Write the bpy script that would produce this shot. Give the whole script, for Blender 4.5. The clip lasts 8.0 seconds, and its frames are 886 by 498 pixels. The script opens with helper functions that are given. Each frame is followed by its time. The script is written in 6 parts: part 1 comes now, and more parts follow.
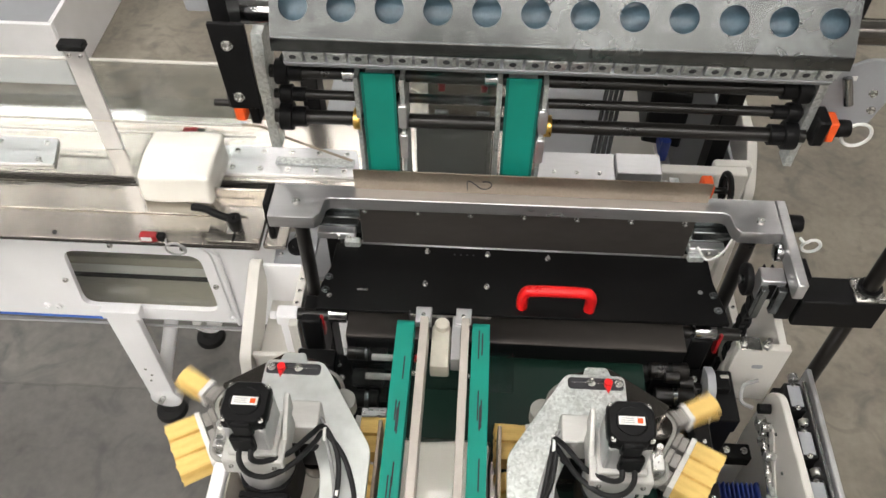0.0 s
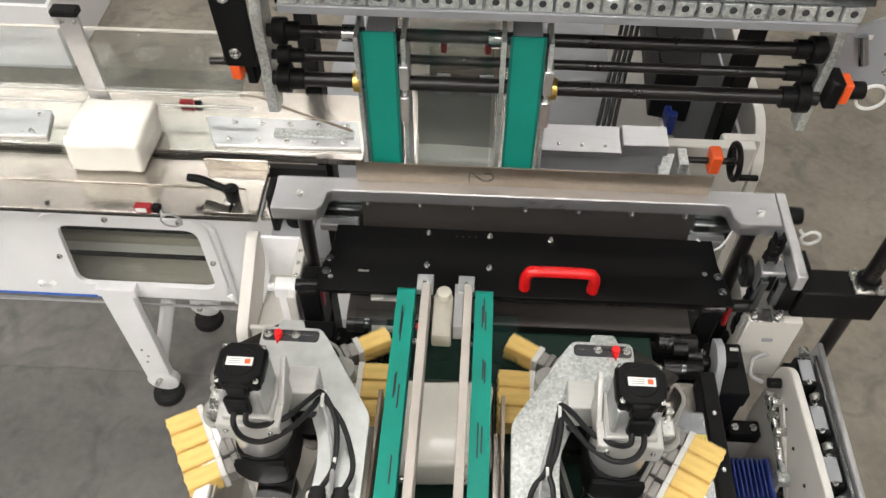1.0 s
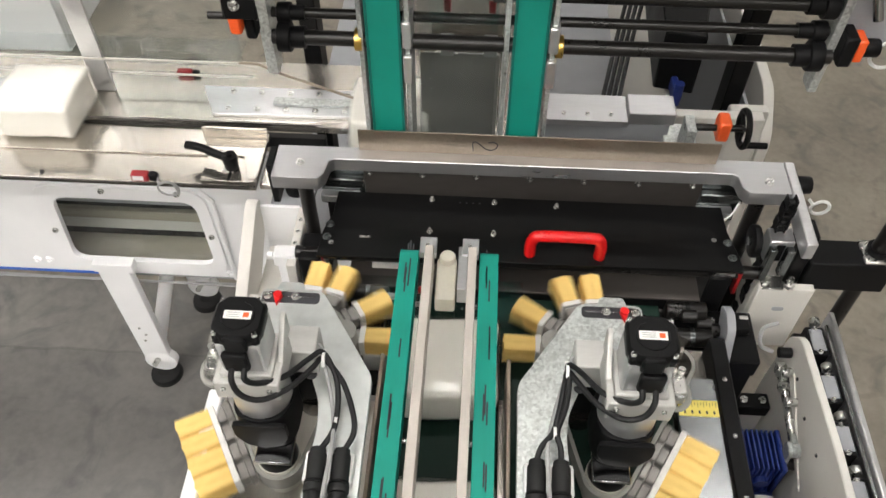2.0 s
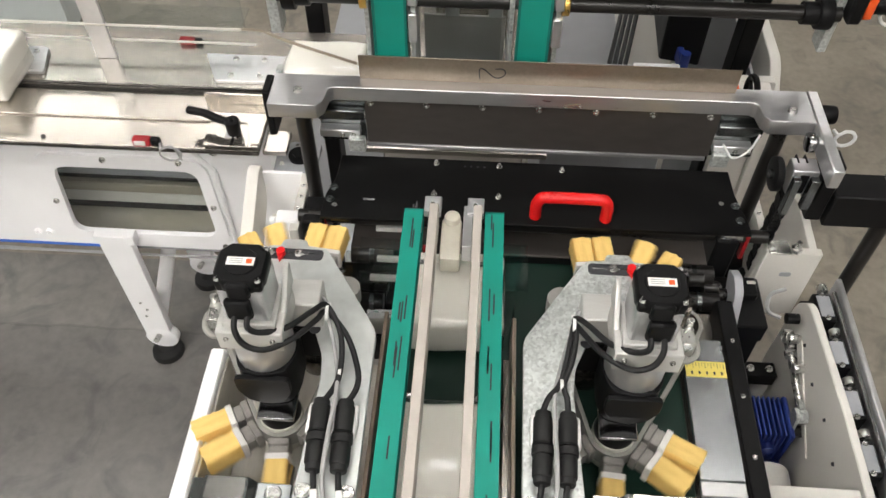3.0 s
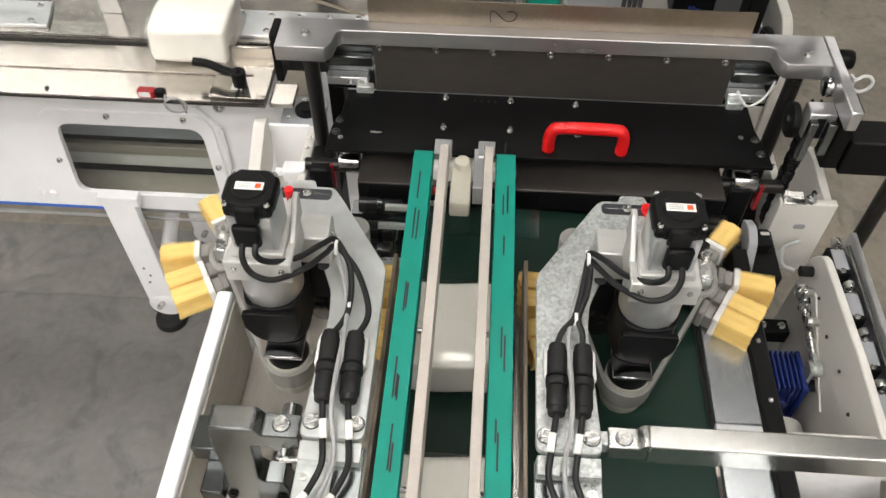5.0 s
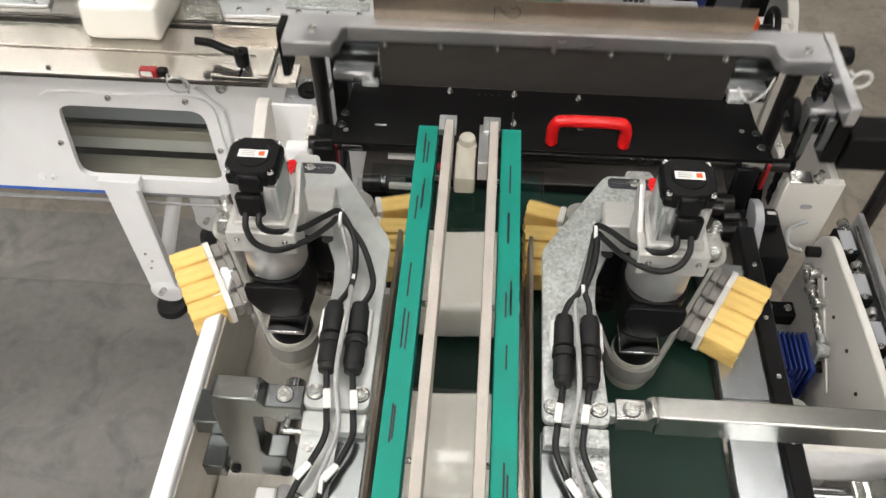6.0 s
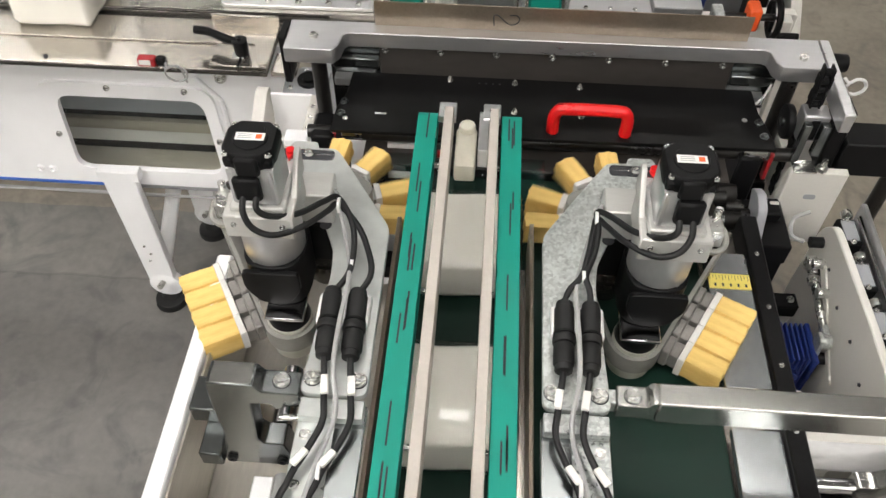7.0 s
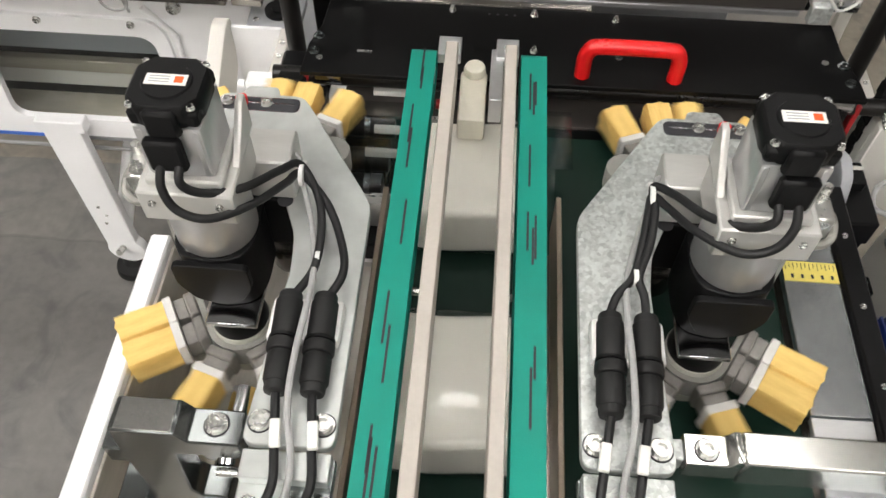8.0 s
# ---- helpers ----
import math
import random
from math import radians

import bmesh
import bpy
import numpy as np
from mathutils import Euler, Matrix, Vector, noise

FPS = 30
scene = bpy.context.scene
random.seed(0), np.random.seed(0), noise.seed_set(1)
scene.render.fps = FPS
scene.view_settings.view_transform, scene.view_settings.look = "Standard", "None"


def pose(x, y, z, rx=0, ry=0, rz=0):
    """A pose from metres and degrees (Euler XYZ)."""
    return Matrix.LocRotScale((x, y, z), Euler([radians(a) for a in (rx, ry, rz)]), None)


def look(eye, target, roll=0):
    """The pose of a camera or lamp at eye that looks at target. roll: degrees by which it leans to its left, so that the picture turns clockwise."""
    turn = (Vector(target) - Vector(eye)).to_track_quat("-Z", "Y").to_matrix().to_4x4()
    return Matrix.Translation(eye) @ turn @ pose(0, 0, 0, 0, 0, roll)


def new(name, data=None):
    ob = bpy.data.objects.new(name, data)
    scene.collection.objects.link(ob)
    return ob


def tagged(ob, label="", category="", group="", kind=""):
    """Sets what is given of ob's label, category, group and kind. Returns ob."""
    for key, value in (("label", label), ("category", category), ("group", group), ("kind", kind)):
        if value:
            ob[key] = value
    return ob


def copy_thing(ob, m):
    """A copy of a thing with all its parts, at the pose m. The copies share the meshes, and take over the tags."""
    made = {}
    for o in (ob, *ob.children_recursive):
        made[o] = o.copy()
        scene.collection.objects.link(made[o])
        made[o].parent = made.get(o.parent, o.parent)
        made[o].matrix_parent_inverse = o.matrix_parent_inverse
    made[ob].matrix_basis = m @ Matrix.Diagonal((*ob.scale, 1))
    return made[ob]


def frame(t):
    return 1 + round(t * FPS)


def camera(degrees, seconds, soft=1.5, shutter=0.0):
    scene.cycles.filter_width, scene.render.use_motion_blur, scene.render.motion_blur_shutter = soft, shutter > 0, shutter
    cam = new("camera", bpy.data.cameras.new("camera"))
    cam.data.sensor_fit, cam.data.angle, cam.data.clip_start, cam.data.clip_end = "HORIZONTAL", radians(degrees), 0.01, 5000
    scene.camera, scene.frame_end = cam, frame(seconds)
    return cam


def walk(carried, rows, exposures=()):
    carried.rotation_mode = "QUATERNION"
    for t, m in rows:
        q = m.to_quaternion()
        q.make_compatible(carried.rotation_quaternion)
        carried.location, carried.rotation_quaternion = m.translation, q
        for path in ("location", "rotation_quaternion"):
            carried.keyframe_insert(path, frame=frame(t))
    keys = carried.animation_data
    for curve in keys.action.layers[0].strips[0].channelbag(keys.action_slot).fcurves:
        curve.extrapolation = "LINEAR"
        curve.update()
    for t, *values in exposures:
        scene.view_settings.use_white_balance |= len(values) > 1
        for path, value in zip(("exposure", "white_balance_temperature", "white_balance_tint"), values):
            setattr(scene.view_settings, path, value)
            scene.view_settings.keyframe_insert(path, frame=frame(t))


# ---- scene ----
cam = camera(56.9, 8.0, shutter=0.4)
PATH = [
    (0.0, (0.038, -0.143, 2.209), (-0.036, 1.132, 0.669), 0.0),
    (0.5, (0.037, -0.152, 2.170), (-0.037, 1.124, 0.632), 0.1),
    (1.0, (0.037, -0.161, 2.142), (-0.039, 1.113, 0.602), 0.0),
    (1.5, (0.035, -0.171, 2.111), (-0.040, 1.102, 0.570), 0.0),
    (3.0, (0.029, -0.227, 2.026), (-0.049, 1.044, 0.484), 0.1),
    (3.5, (0.028, -0.246, 2.009), (-0.049, 1.024, 0.466), 0.2),
    (4.0, (0.027, -0.259, 1.982), (-0.053, 1.011, 0.439), 0.2),
    (4.5, (0.023, -0.269, 1.968), (-0.057, 1.000, 0.424), 0.2),
    (6.0, (0.014, -0.302, 1.923), (-0.068, 0.966, 0.378), 0.3),
    (6.5, (0.016, -0.306, 1.910), (-0.068, 0.961, 0.365), 0.2),
    (7.0, (0.017, -0.308, 1.903), (-0.068, 0.959, 0.358), 0.3),
    (7.25, (0.017, -0.300, 1.895), (-0.068, 0.963, 0.348), 0.3),
    (7.5, (0.012, -0.208, 1.810), (-0.072, 1.018, 0.233), 0.6),
    (8.0, (0.002, -0.102, 1.712), (-0.072, 1.062, 0.087), 0.8),
]
walk(cam, [(t, look(e, a, r)) for t, e, a, r in PATH])

# ---- light: a closed hall with rows of ceiling lamps ----
world = bpy.data.worlds.new("hall_air")
world.use_nodes = True
world.node_tree.nodes["Background"].inputs[0].default_value = (0.95, 0.97, 1.0, 1)
world.node_tree.nodes["Background"].inputs[1].default_value = 0.03
scene.world = world
scene.view_settings.exposure = 0.0


# ---- materials ----
def material(name, color, rough=0.5, metal=0.0, vary=0.12, scale=18.0, fine=220.0, bump=0.08, color2=None, spec=0.5, coat=0.0, stretch=(1, 1, 1), spangle=0.0):
    m = bpy.data.materials.new(name)
    m.use_nodes = True
    nt = m.node_tree
    b = nt.nodes["Principled BSDF"]
    b.inputs["Metallic"].default_value = metal
    b.inputs["Specular IOR Level"].default_value = spec
    b.inputs["Coat Weight"].default_value = coat
    co = nt.nodes.new("ShaderNodeTexCoord")
    mp = nt.nodes.new("ShaderNodeMapping")
    mp.inputs["Scale"].default_value = stretch
    nt.links.new(co.outputs["Object"], mp.inputs[0])
    big = nt.nodes.new("ShaderNodeTexNoise")
    big.inputs["Scale"].default_value, big.inputs["Detail"].default_value = scale, 5
    small = nt.nodes.new("ShaderNodeTexNoise")
    small.inputs["Scale"].default_value, small.inputs["Detail"].default_value = fine, 3
    nt.links.new(mp.outputs[0], big.inputs[0])
    nt.links.new(mp.outputs[0], small.inputs[0])
    mixv = nt.nodes.new("ShaderNodeMath")
    mixv.operation = "MULTIPLY_ADD"
    mixv.inputs[1].default_value, mixv.inputs[2].default_value = 0.4, 0.0
    nt.links.new(small.outputs[0], mixv.inputs[0])
    add = nt.nodes.new("ShaderNodeMath")
    nt.links.new(mixv.outputs[0], add.inputs[0])
    nt.links.new(big.outputs[0], add.inputs[1])
    last = add
    if spangle:
        vo = nt.nodes.new("ShaderNodeTexVoronoi")
        vo.inputs["Scale"].default_value = spangle
        nt.links.new(mp.outputs[0], vo.inputs[0])
        bw = nt.nodes.new("ShaderNodeRGBToBW")
        nt.links.new(vo.outputs["Color"], bw.inputs[0])
        av = nt.nodes.new("ShaderNodeMath")
        av.operation = "MULTIPLY_ADD"
        av.inputs[1].default_value = 0.36
        nt.links.new(bw.outputs[0], av.inputs[0])
        nt.links.new(add.outputs[0], av.inputs[2])
        sub = nt.nodes.new("ShaderNodeMath")
        sub.operation = "SUBTRACT"
        sub.inputs[1].default_value = 0.18
        nt.links.new(av.outputs[0], sub.inputs[0])
        last = sub
    ramp = nt.nodes.new("ShaderNodeMapRange")
    ramp.inputs[1].default_value, ramp.inputs[2].default_value = 0.45, 0.95
    nt.links.new(last.outputs[0], ramp.inputs[0])
    mix = nt.nodes.new("ShaderNodeMix")
    mix.data_type = "RGBA"
    c2 = color2 or tuple(min(1, c * (1 + 2 * vary)) for c in color)
    mix.inputs["A"].default_value = (*[c * (1 - vary) for c in color], 1)
    mix.inputs["B"].default_value = (*c2, 1)
    nt.links.new(ramp.outputs[0], mix.inputs["Factor"])
    nt.links.new(mix.outputs["Result"], b.inputs["Base Color"])
    rr = nt.nodes.new("ShaderNodeMapRange")
    rr.inputs[1].default_value, rr.inputs[2].default_value = 0.4, 1.0
    rr.inputs[3].default_value, rr.inputs[4].default_value = max(0.02, rough * 0.8), min(1, rough * 1.25)
    nt.links.new(last.outputs[0], rr.inputs[0])
    nt.links.new(rr.outputs[0], b.inputs["Roughness"])
    bp = nt.nodes.new("ShaderNodeBump")
    bp.inputs["Strength"].default_value, bp.inputs["Distance"].default_value = bump, 0.002
    nt.links.new(last.outputs[0], bp.inputs["Height"])
    nt.links.new(bp.outputs[0], b.inputs["Normal"])
    return m


M_WHITE = material("white_paint", (0.90, 0.90, 0.915), 0.42, vary=0.03, scale=6, fine=400, bump=0.05)
M_CREAM = material("cream_paint", (0.68, 0.66, 0.62), 0.5, vary=0.04, scale=6, fine=300, bump=0.05)
M_GALV = material("galvanised_steel", (0.41, 0.43, 0.42), 0.34, 0.5, vary=0.30, scale=9, fine=160, bump=0.05, spangle=240)
M_ZINCED = material("smooth_zinc_plate", (0.50, 0.52, 0.51), 0.31, 0.6, vary=0.17, scale=8, fine=50, bump=0.006)
M_ALU = material("brushed_aluminium", (0.60, 0.60, 0.61), 0.32, 0.8, vary=0.08, scale=5, fine=60, bump=0.015, stretch=(1, 4, 1))
M_ALUX = material("milled_aluminium", (0.47, 0.47, 0.48), 0.32, 0.8, vary=0.06, scale=5, fine=50, bump=0.008, stretch=(0.5, 3, 3))
M_STEEL = material("stainless_sheet", (0.46, 0.43, 0.39), 0.23, 0.9, vary=0.12, scale=6, fine=30, bump=0.012)
M_DARKSTEEL = material("dark_coated_steel", (0.135, 0.125, 0.115), 0.19, 0.9, vary=0.06, scale=3, fine=30, bump=0.0)
M_COVER = material("smudged_steel_cover", (0.105, 0.11, 0.11), 0.25, 0.92, vary=0.34, scale=5, fine=40, bump=0.01)
M_MACHINED = material("machined_aluminium", (0.57, 0.565, 0.545), 0.42, 0.45, vary=0.05, scale=12, fine=90, bump=0.01, stretch=(1, 5, 1))
M_FACE = material("dark_rolled_steel", (0.085, 0.076, 0.071), 0.34, 0.55, vary=0.14, scale=5, fine=60, bump=0.004, stretch=(0.4, 1, 1))
M_PAN = material("brushed_stainless_pan", (0.58, 0.55, 0.50), 0.38, 0.6, vary=0.12, scale=5, fine=60, bump=0.01, stretch=(3, 0.5, 3))
M_CHROME = material("chrome_steel", (0.5, 0.5, 0.51), 0.16, 1.0, vary=0.04, scale=20, bump=0.02)
M_SCREW = material("zinc_screw", (0.52, 0.52, 0.50), 0.27, 0.9, vary=0.08, scale=60, bump=0.0)
M_BLACK = material("black_anodised", (0.006, 0.006, 0.0065), 0.42, spec=0.14, vary=0.25, scale=9, fine=300, bump=0.05)
M_PLATE = material("black_powder_coat", (0.0045, 0.0045, 0.0047), 0.36, spec=0.13, vary=0.3, scale=5, fine=500, bump=0.06)
M_SHAFT = material("black_oxide_shaft", (0.012, 0.011, 0.0105), 0.3, 0.2, vary=0.15, scale=12, bump=0.0)
M_RUBBER = material("black_rubber", (0.010, 0.010, 0.0105), 0.55, spec=0.35, vary=0.2, scale=30, bump=0.1)
M_CABLE = material("black_cable_sheath", (0.010, 0.010, 0.011), 0.45, spec=0.4, vary=0.2, scale=40, bump=0.05)
M_GREYCABLE = material("grey_cable_sheath", (0.33, 0.33, 0.33), 0.5, vary=0.1, scale=40, bump=0.05)
M_TEAL = material("teal_belt_rubber", (0.0, 0.235, 0.18), 0.62, vary=0.08, scale=14, fine=500, bump=0.12)
M_TEALDARK = material("teal_belt_edge", (0.0, 0.12, 0.095), 0.7, vary=0.1, scale=14, bump=0.1)
M_GREEN = material("dark_green_belt", (0.006, 0.026, 0.018), 0.5, spec=0.3, vary=0.12, scale=10, fine=600, bump=0.08)
M_RAIL = material("beige_slide_rail", (0.45, 0.415, 0.375), 0.5, vary=0.06, scale=15, bump=0.06)
M_NOSE = material("cream_plastic", (0.80, 0.76, 0.65), 0.42, vary=0.05, scale=18, bump=0.03)
M_RED = material("red_plastic", (0.72, 0.012, 0.014), 0.32, vary=0.04, scale=20, bump=0.03)
M_SENSOR = material("dark_red_plastic", (0.30, 0.01, 0.014), 0.35, vary=0.05, scale=20, bump=0.03)
M_GREYSTEEL = material("dark_zinc_steel", (0.155, 0.165, 0.165), 0.22, 0.93, vary=0.1, scale=14, bump=0.006)
M_ZINC = material("bright_zinc_plate", (0.60, 0.60, 0.575), 0.19, 0.95, vary=0.08, scale=9, fine=40, bump=0.004, stretch=(0.25, 3, 3))
M_ORANGE = material("orange_plastic", (0.85, 0.11, 0.02), 0.4, vary=0.05, scale=20, bump=0.03)
M_BLUE = material("blue_cast_paint", (0.009, 0.024, 0.15), 0.4, vary=0.12, scale=30, bump=0.12)
M_STRIPE = material("blue_edge_strip", (0.03, 0.12, 0.5), 0.45, vary=0.05)
M_BRISTLE = material("yellow_bristle", (0.86, 0.53, 0.13), 0.75, vary=0.22, scale=40, fine=700, bump=0.6, color2=(0.98, 0.73, 0.27), stretch=(1, 0.08, 1))
M_BRUSHBASE = material("white_nylon", (0.72, 0.70, 0.68), 0.5, vary=0.05)
M_LINK = material("grey_chain_link", (0.30, 0.285, 0.27), 0.4, 0.5, vary=0.12, scale=60)
M_LOOP = material("grey_toothed_belt", (0.27, 0.265, 0.245), 0.42, vary=0.08, scale=40)
M_DRUM = material("grey_green_drum", (0.47, 0.465, 0.41), 0.4, 0.15, vary=0.06, scale=20, bump=0.02)
M_PAPER = material("white_tissue", (0.93, 0.905, 0.84), 0.55, vary=0.04, scale=22, fine=260, bump=0.3, coat=0.25)
M_GOLD = material("brass_collar", (0.72, 0.47, 0.13), 0.3, 1.0, vary=0.08)
M_YELLOW = material("yellow_tape", (0.82, 0.68, 0.16), 0.55, vary=0.05)
M_LABEL = material("label_paper", (0.8, 0.79, 0.76), 0.5, vary=0.03)
# Ink of the marks, and the painted shade of holes and slots.
M_INK_HOLE = material("black_ink_and_hole", (0.03, 0.03, 0.035), 0.6, vary=0.05)
M_TIE = material("white_nylon_tie", (0.75, 0.75, 0.74), 0.45, vary=0.04)
M_BRIGHT = material("scuffed_bright_sheet", (0.44, 0.46, 0.475), 0.24, 0.8, vary=0.16, scale=9, fine=70, bump=0.0, stretch=(1, 0.6, 1))
M_BROWN = material("brown_steel_strip", (0.30, 0.25, 0.20), 0.36, 0.8, vary=0.15, scale=12)
M_GREYPAINT = material("grey_paint", (0.33, 0.34, 0.36), 0.45, vary=0.05, scale=8)
M_GREYLIGHT = material("light_grey_coat", (0.42, 0.41, 0.39), 0.4, 0.3, vary=0.08, scale=6)
M_INSIDE = material("bronze_interior_panel", (0.42, 0.38, 0.31), 0.4, 0.3, vary=0.3, scale=3, stretch=(0.2, 1, 6))
M_HALL = material("hall_wall_paint", (0.40, 0.39, 0.37), 0.7, vary=0.05, scale=1.5)
M_CEIL = material("hall_ceiling_sheet", (0.22, 0.22, 0.22), 0.6, vary=0.06, scale=2)


def floor_material():
    m = material("worn_concrete", (0.218, 0.194, 0.160), 0.5, vary=0.24, scale=3.0, fine=38, bump=0.15, color2=(0.315, 0.280, 0.230))
    nt = m.node_tree
    b = nt.nodes["Principled BSDF"]
    old = b.inputs["Base Color"].links[0].from_socket
    co = nt.nodes.new("ShaderNodeTexCoord")
    st = nt.nodes.new("ShaderNodeTexNoise")
    st.inputs["Scale"].default_value, st.inputs["Detail"].default_value, st.inputs["Distortion"].default_value = 6, 9, 1.8
    nt.links.new(co.outputs["Object"], st.inputs[0])
    rg = nt.nodes.new("ShaderNodeMapRange")
    rg.inputs[1].default_value, rg.inputs[2].default_value, rg.inputs[4].default_value = 0.52, 0.72, 0.62
    nt.links.new(st.outputs[0], rg.inputs[0])
    mx = nt.nodes.new("ShaderNodeMix")
    mx.data_type = "RGBA"
    mx.inputs["B"].default_value = (0.10, 0.095, 0.09, 1)
    nt.links.new(rg.outputs[0], mx.inputs["Factor"])
    nt.links.new(old, mx.inputs["A"])
    # a greyer cast west of the machine, with a faint joint across it
    sp = nt.nodes.new("ShaderNodeSeparateXYZ")
    nt.links.new(co.outputs["Object"], sp.inputs[0])

    def calc(op, a, b_=None, c=None):
        n = nt.nodes.new("ShaderNodeMath")
        n.operation = op
        for k, v in enumerate((a, b_, c)):
            if v is None:
                continue
            if isinstance(v, (int, float)):
                n.inputs[k].default_value = v
            else:
                nt.links.new(v, n.inputs[k])
        return n.outputs[0]
    north = calc("MULTIPLY_ADD", st.outputs[0], 0.03, sp.outputs["Y"])
    west = calc("LESS_THAN", sp.outputs["X"], 0.1)
    near = calc("MULTIPLY", west, calc("LESS_THAN", north, 1.36))
    joint = calc("MULTIPLY", west, calc("LESS_THAN", north, 1.088))
    seam = calc("MULTIPLY", west, calc("LESS_THAN", calc("ABSOLUTE", calc("SUBTRACT", north, 1.09)), 0.004))
    last = mx.outputs["Result"]
    for fac, tint in ((near, (0.74, 0.80, 0.91)), (joint, (0.86, 0.86, 0.87)), (seam, (0.8, 0.8, 0.8))):
        m2 = nt.nodes.new("ShaderNodeMix")
        m2.data_type, m2.blend_type = "RGBA", "MULTIPLY"
        m2.inputs["B"].default_value = (*tint, 1)
        nt.links.new(fac, m2.inputs["Factor"])
        nt.links.new(last, m2.inputs["A"])
        last = m2.outputs["Result"]
    nt.links.new(m2.outputs["Result"], b.inputs["Base Color"])
    return m


def clear_material(name, tint=(0.93, 0.95, 0.95), rough=0.03):
    m = bpy.data.materials.new(name)
    m.use_nodes = True
    nt = m.node_tree
    out = nt.nodes["Material Output"]
    nt.nodes.remove(nt.nodes["Principled BSDF"])
    tr = nt.nodes.new("ShaderNodeBsdfTransparent")
    tr.inputs[0].default_value = (*tint, 1)
    gl = nt.nodes.new("ShaderNodeBsdfGlossy")
    gl.inputs["Roughness"].default_value = rough
    fr = nt.nodes.new("ShaderNodeLayerWeight")
    fr.inputs[0].default_value = 0.5
    pw = nt.nodes.new("ShaderNodeMath")
    pw.operation = "POWER"
    pw.inputs[1].default_value = 4.0
    ad = nt.nodes.new("ShaderNodeMath")
    ad.operation = "MULTIPLY_ADD"
    ad.inputs[1].default_value, ad.inputs[2].default_value = 0.7, 0.035
    nt.links.new(fr.outputs["Facing"], pw.inputs[0])
    nt.links.new(pw.outputs[0], ad.inputs[0])
    mx = nt.nodes.new("ShaderNodeMixShader")
    nt.links.new(ad.outputs[0], mx.inputs[0])
    nt.links.new(tr.outputs[0], mx.inputs[1])
    nt.links.new(gl.outputs[0], mx.inputs[2])
    nt.links.new(mx.outputs[0], out.inputs[0])
    return m


def glow_material(name, color, strength):
    m = bpy.data.materials.new(name)
    m.use_nodes = True
    b = m.node_tree.nodes["Principled BSDF"]
    b.inputs["Emission Color"].default_value = (*color, 1)
    b.inputs["Emission Strength"].default_value = strength
    return m


M_FLOOR = floor_material()
M_CLEAR = clear_material("clear_acrylic")
M_EDGE = material("acrylic_edge", (0.62, 0.60, 0.55), 0.3, vary=0.03)
M_FILM = clear_material("clear_film", (0.86, 0.88, 0.88), 0.12)
M_WRAP = clear_material("thin_wrap_film", (0.985, 0.985, 0.98), 0.08)
M_TUBE = glow_material("lamp_diffuser", (1.0, 0.965, 0.915), 17.4)


# ---- mesh helpers ----
def box(x0, x1, y0, y1, z0, z1, bev=0.0012, seg=1):
    bm = bmesh.new()
    m = Matrix.LocRotScale(((x0 + x1) / 2, (y0 + y1) / 2, (z0 + z1) / 2), None, (abs(x1 - x0), abs(y1 - y0), abs(z1 - z0)))
    bmesh.ops.create_cube(bm, size=1, matrix=m)
    if bev:
        bmesh.ops.bevel(bm, geom=list(bm.edges), offset=min(bev, 0.3 * min(abs(x1 - x0), abs(y1 - y0), abs(z1 - z0))), segments=seg, affect="EDGES", profile=0.5)
    return bm


def rod(p, q, r, n=16, r2=None, bev=0.0):
    p, q = Vector(p), Vector(q)
    d = q - p
    bm = bmesh.new()
    m = Matrix.Translation((p + q) / 2) @ d.to_track_quat("Z", "Y").to_matrix().to_4x4()
    bmesh.ops.create_cone(bm, cap_ends=True, segments=n, radius1=r, radius2=r if r2 is None else r2, depth=d.length, matrix=m)
    if bev:
        bmesh.ops.bevel(bm, geom=[e for e in bm.edges if any(len(f.verts) > 4 for f in e.link_faces)], offset=bev, segments=2, affect="EDGES", profile=0.5)
    return bm


def prism(pts, axis, a, b, bev=0.0012):
    """A polygon in the two other axes, drawn out along axis from a to b."""
    bm = bmesh.new()

    def at(u, v, w):
        return {"x": (w, u, v), "y": (u, w, v), "z": (u, v, w)}[axis]
    lo = [bm.verts.new(at(u, v, a)) for u, v in pts]
    hi = [bm.verts.new(at(u, v, b)) for u, v in pts]
    n = len(pts)
    bm.faces.new(lo[::-1])
    bm.faces.new(hi)
    for i in range(n):
        bm.faces.new((lo[i], lo[(i + 1) % n], hi[(i + 1) % n], hi[i]))
    bmesh.ops.recalc_face_normals(bm, faces=bm.faces)
    if bev:
        bmesh.ops.bevel(bm, geom=list(bm.edges), offset=bev, segments=1, affect="EDGES", profile=0.5, clamp_overlap=True)
    return bm


def rounded(pts, r, n=5):
    """The polygon with rounded corners."""
    out = []
    k = len(pts)
    for i in range(k):
        a, p, c = Vector(pts[i - 1]), Vector(pts[i]), Vector(pts[(i + 1) % k])
        u, v = (a - p), (c - p)
        d = min(r, u.length * 0.45, v.length * 0.45)
        s, e = p + u.normalized() * d, p + v.normalized() * d
        for j in range(n + 1):
            t = j / n
            out.append(tuple((1 - t) ** 2 * s + 2 * t * (1 - t) * p + t * t * e))
    return out


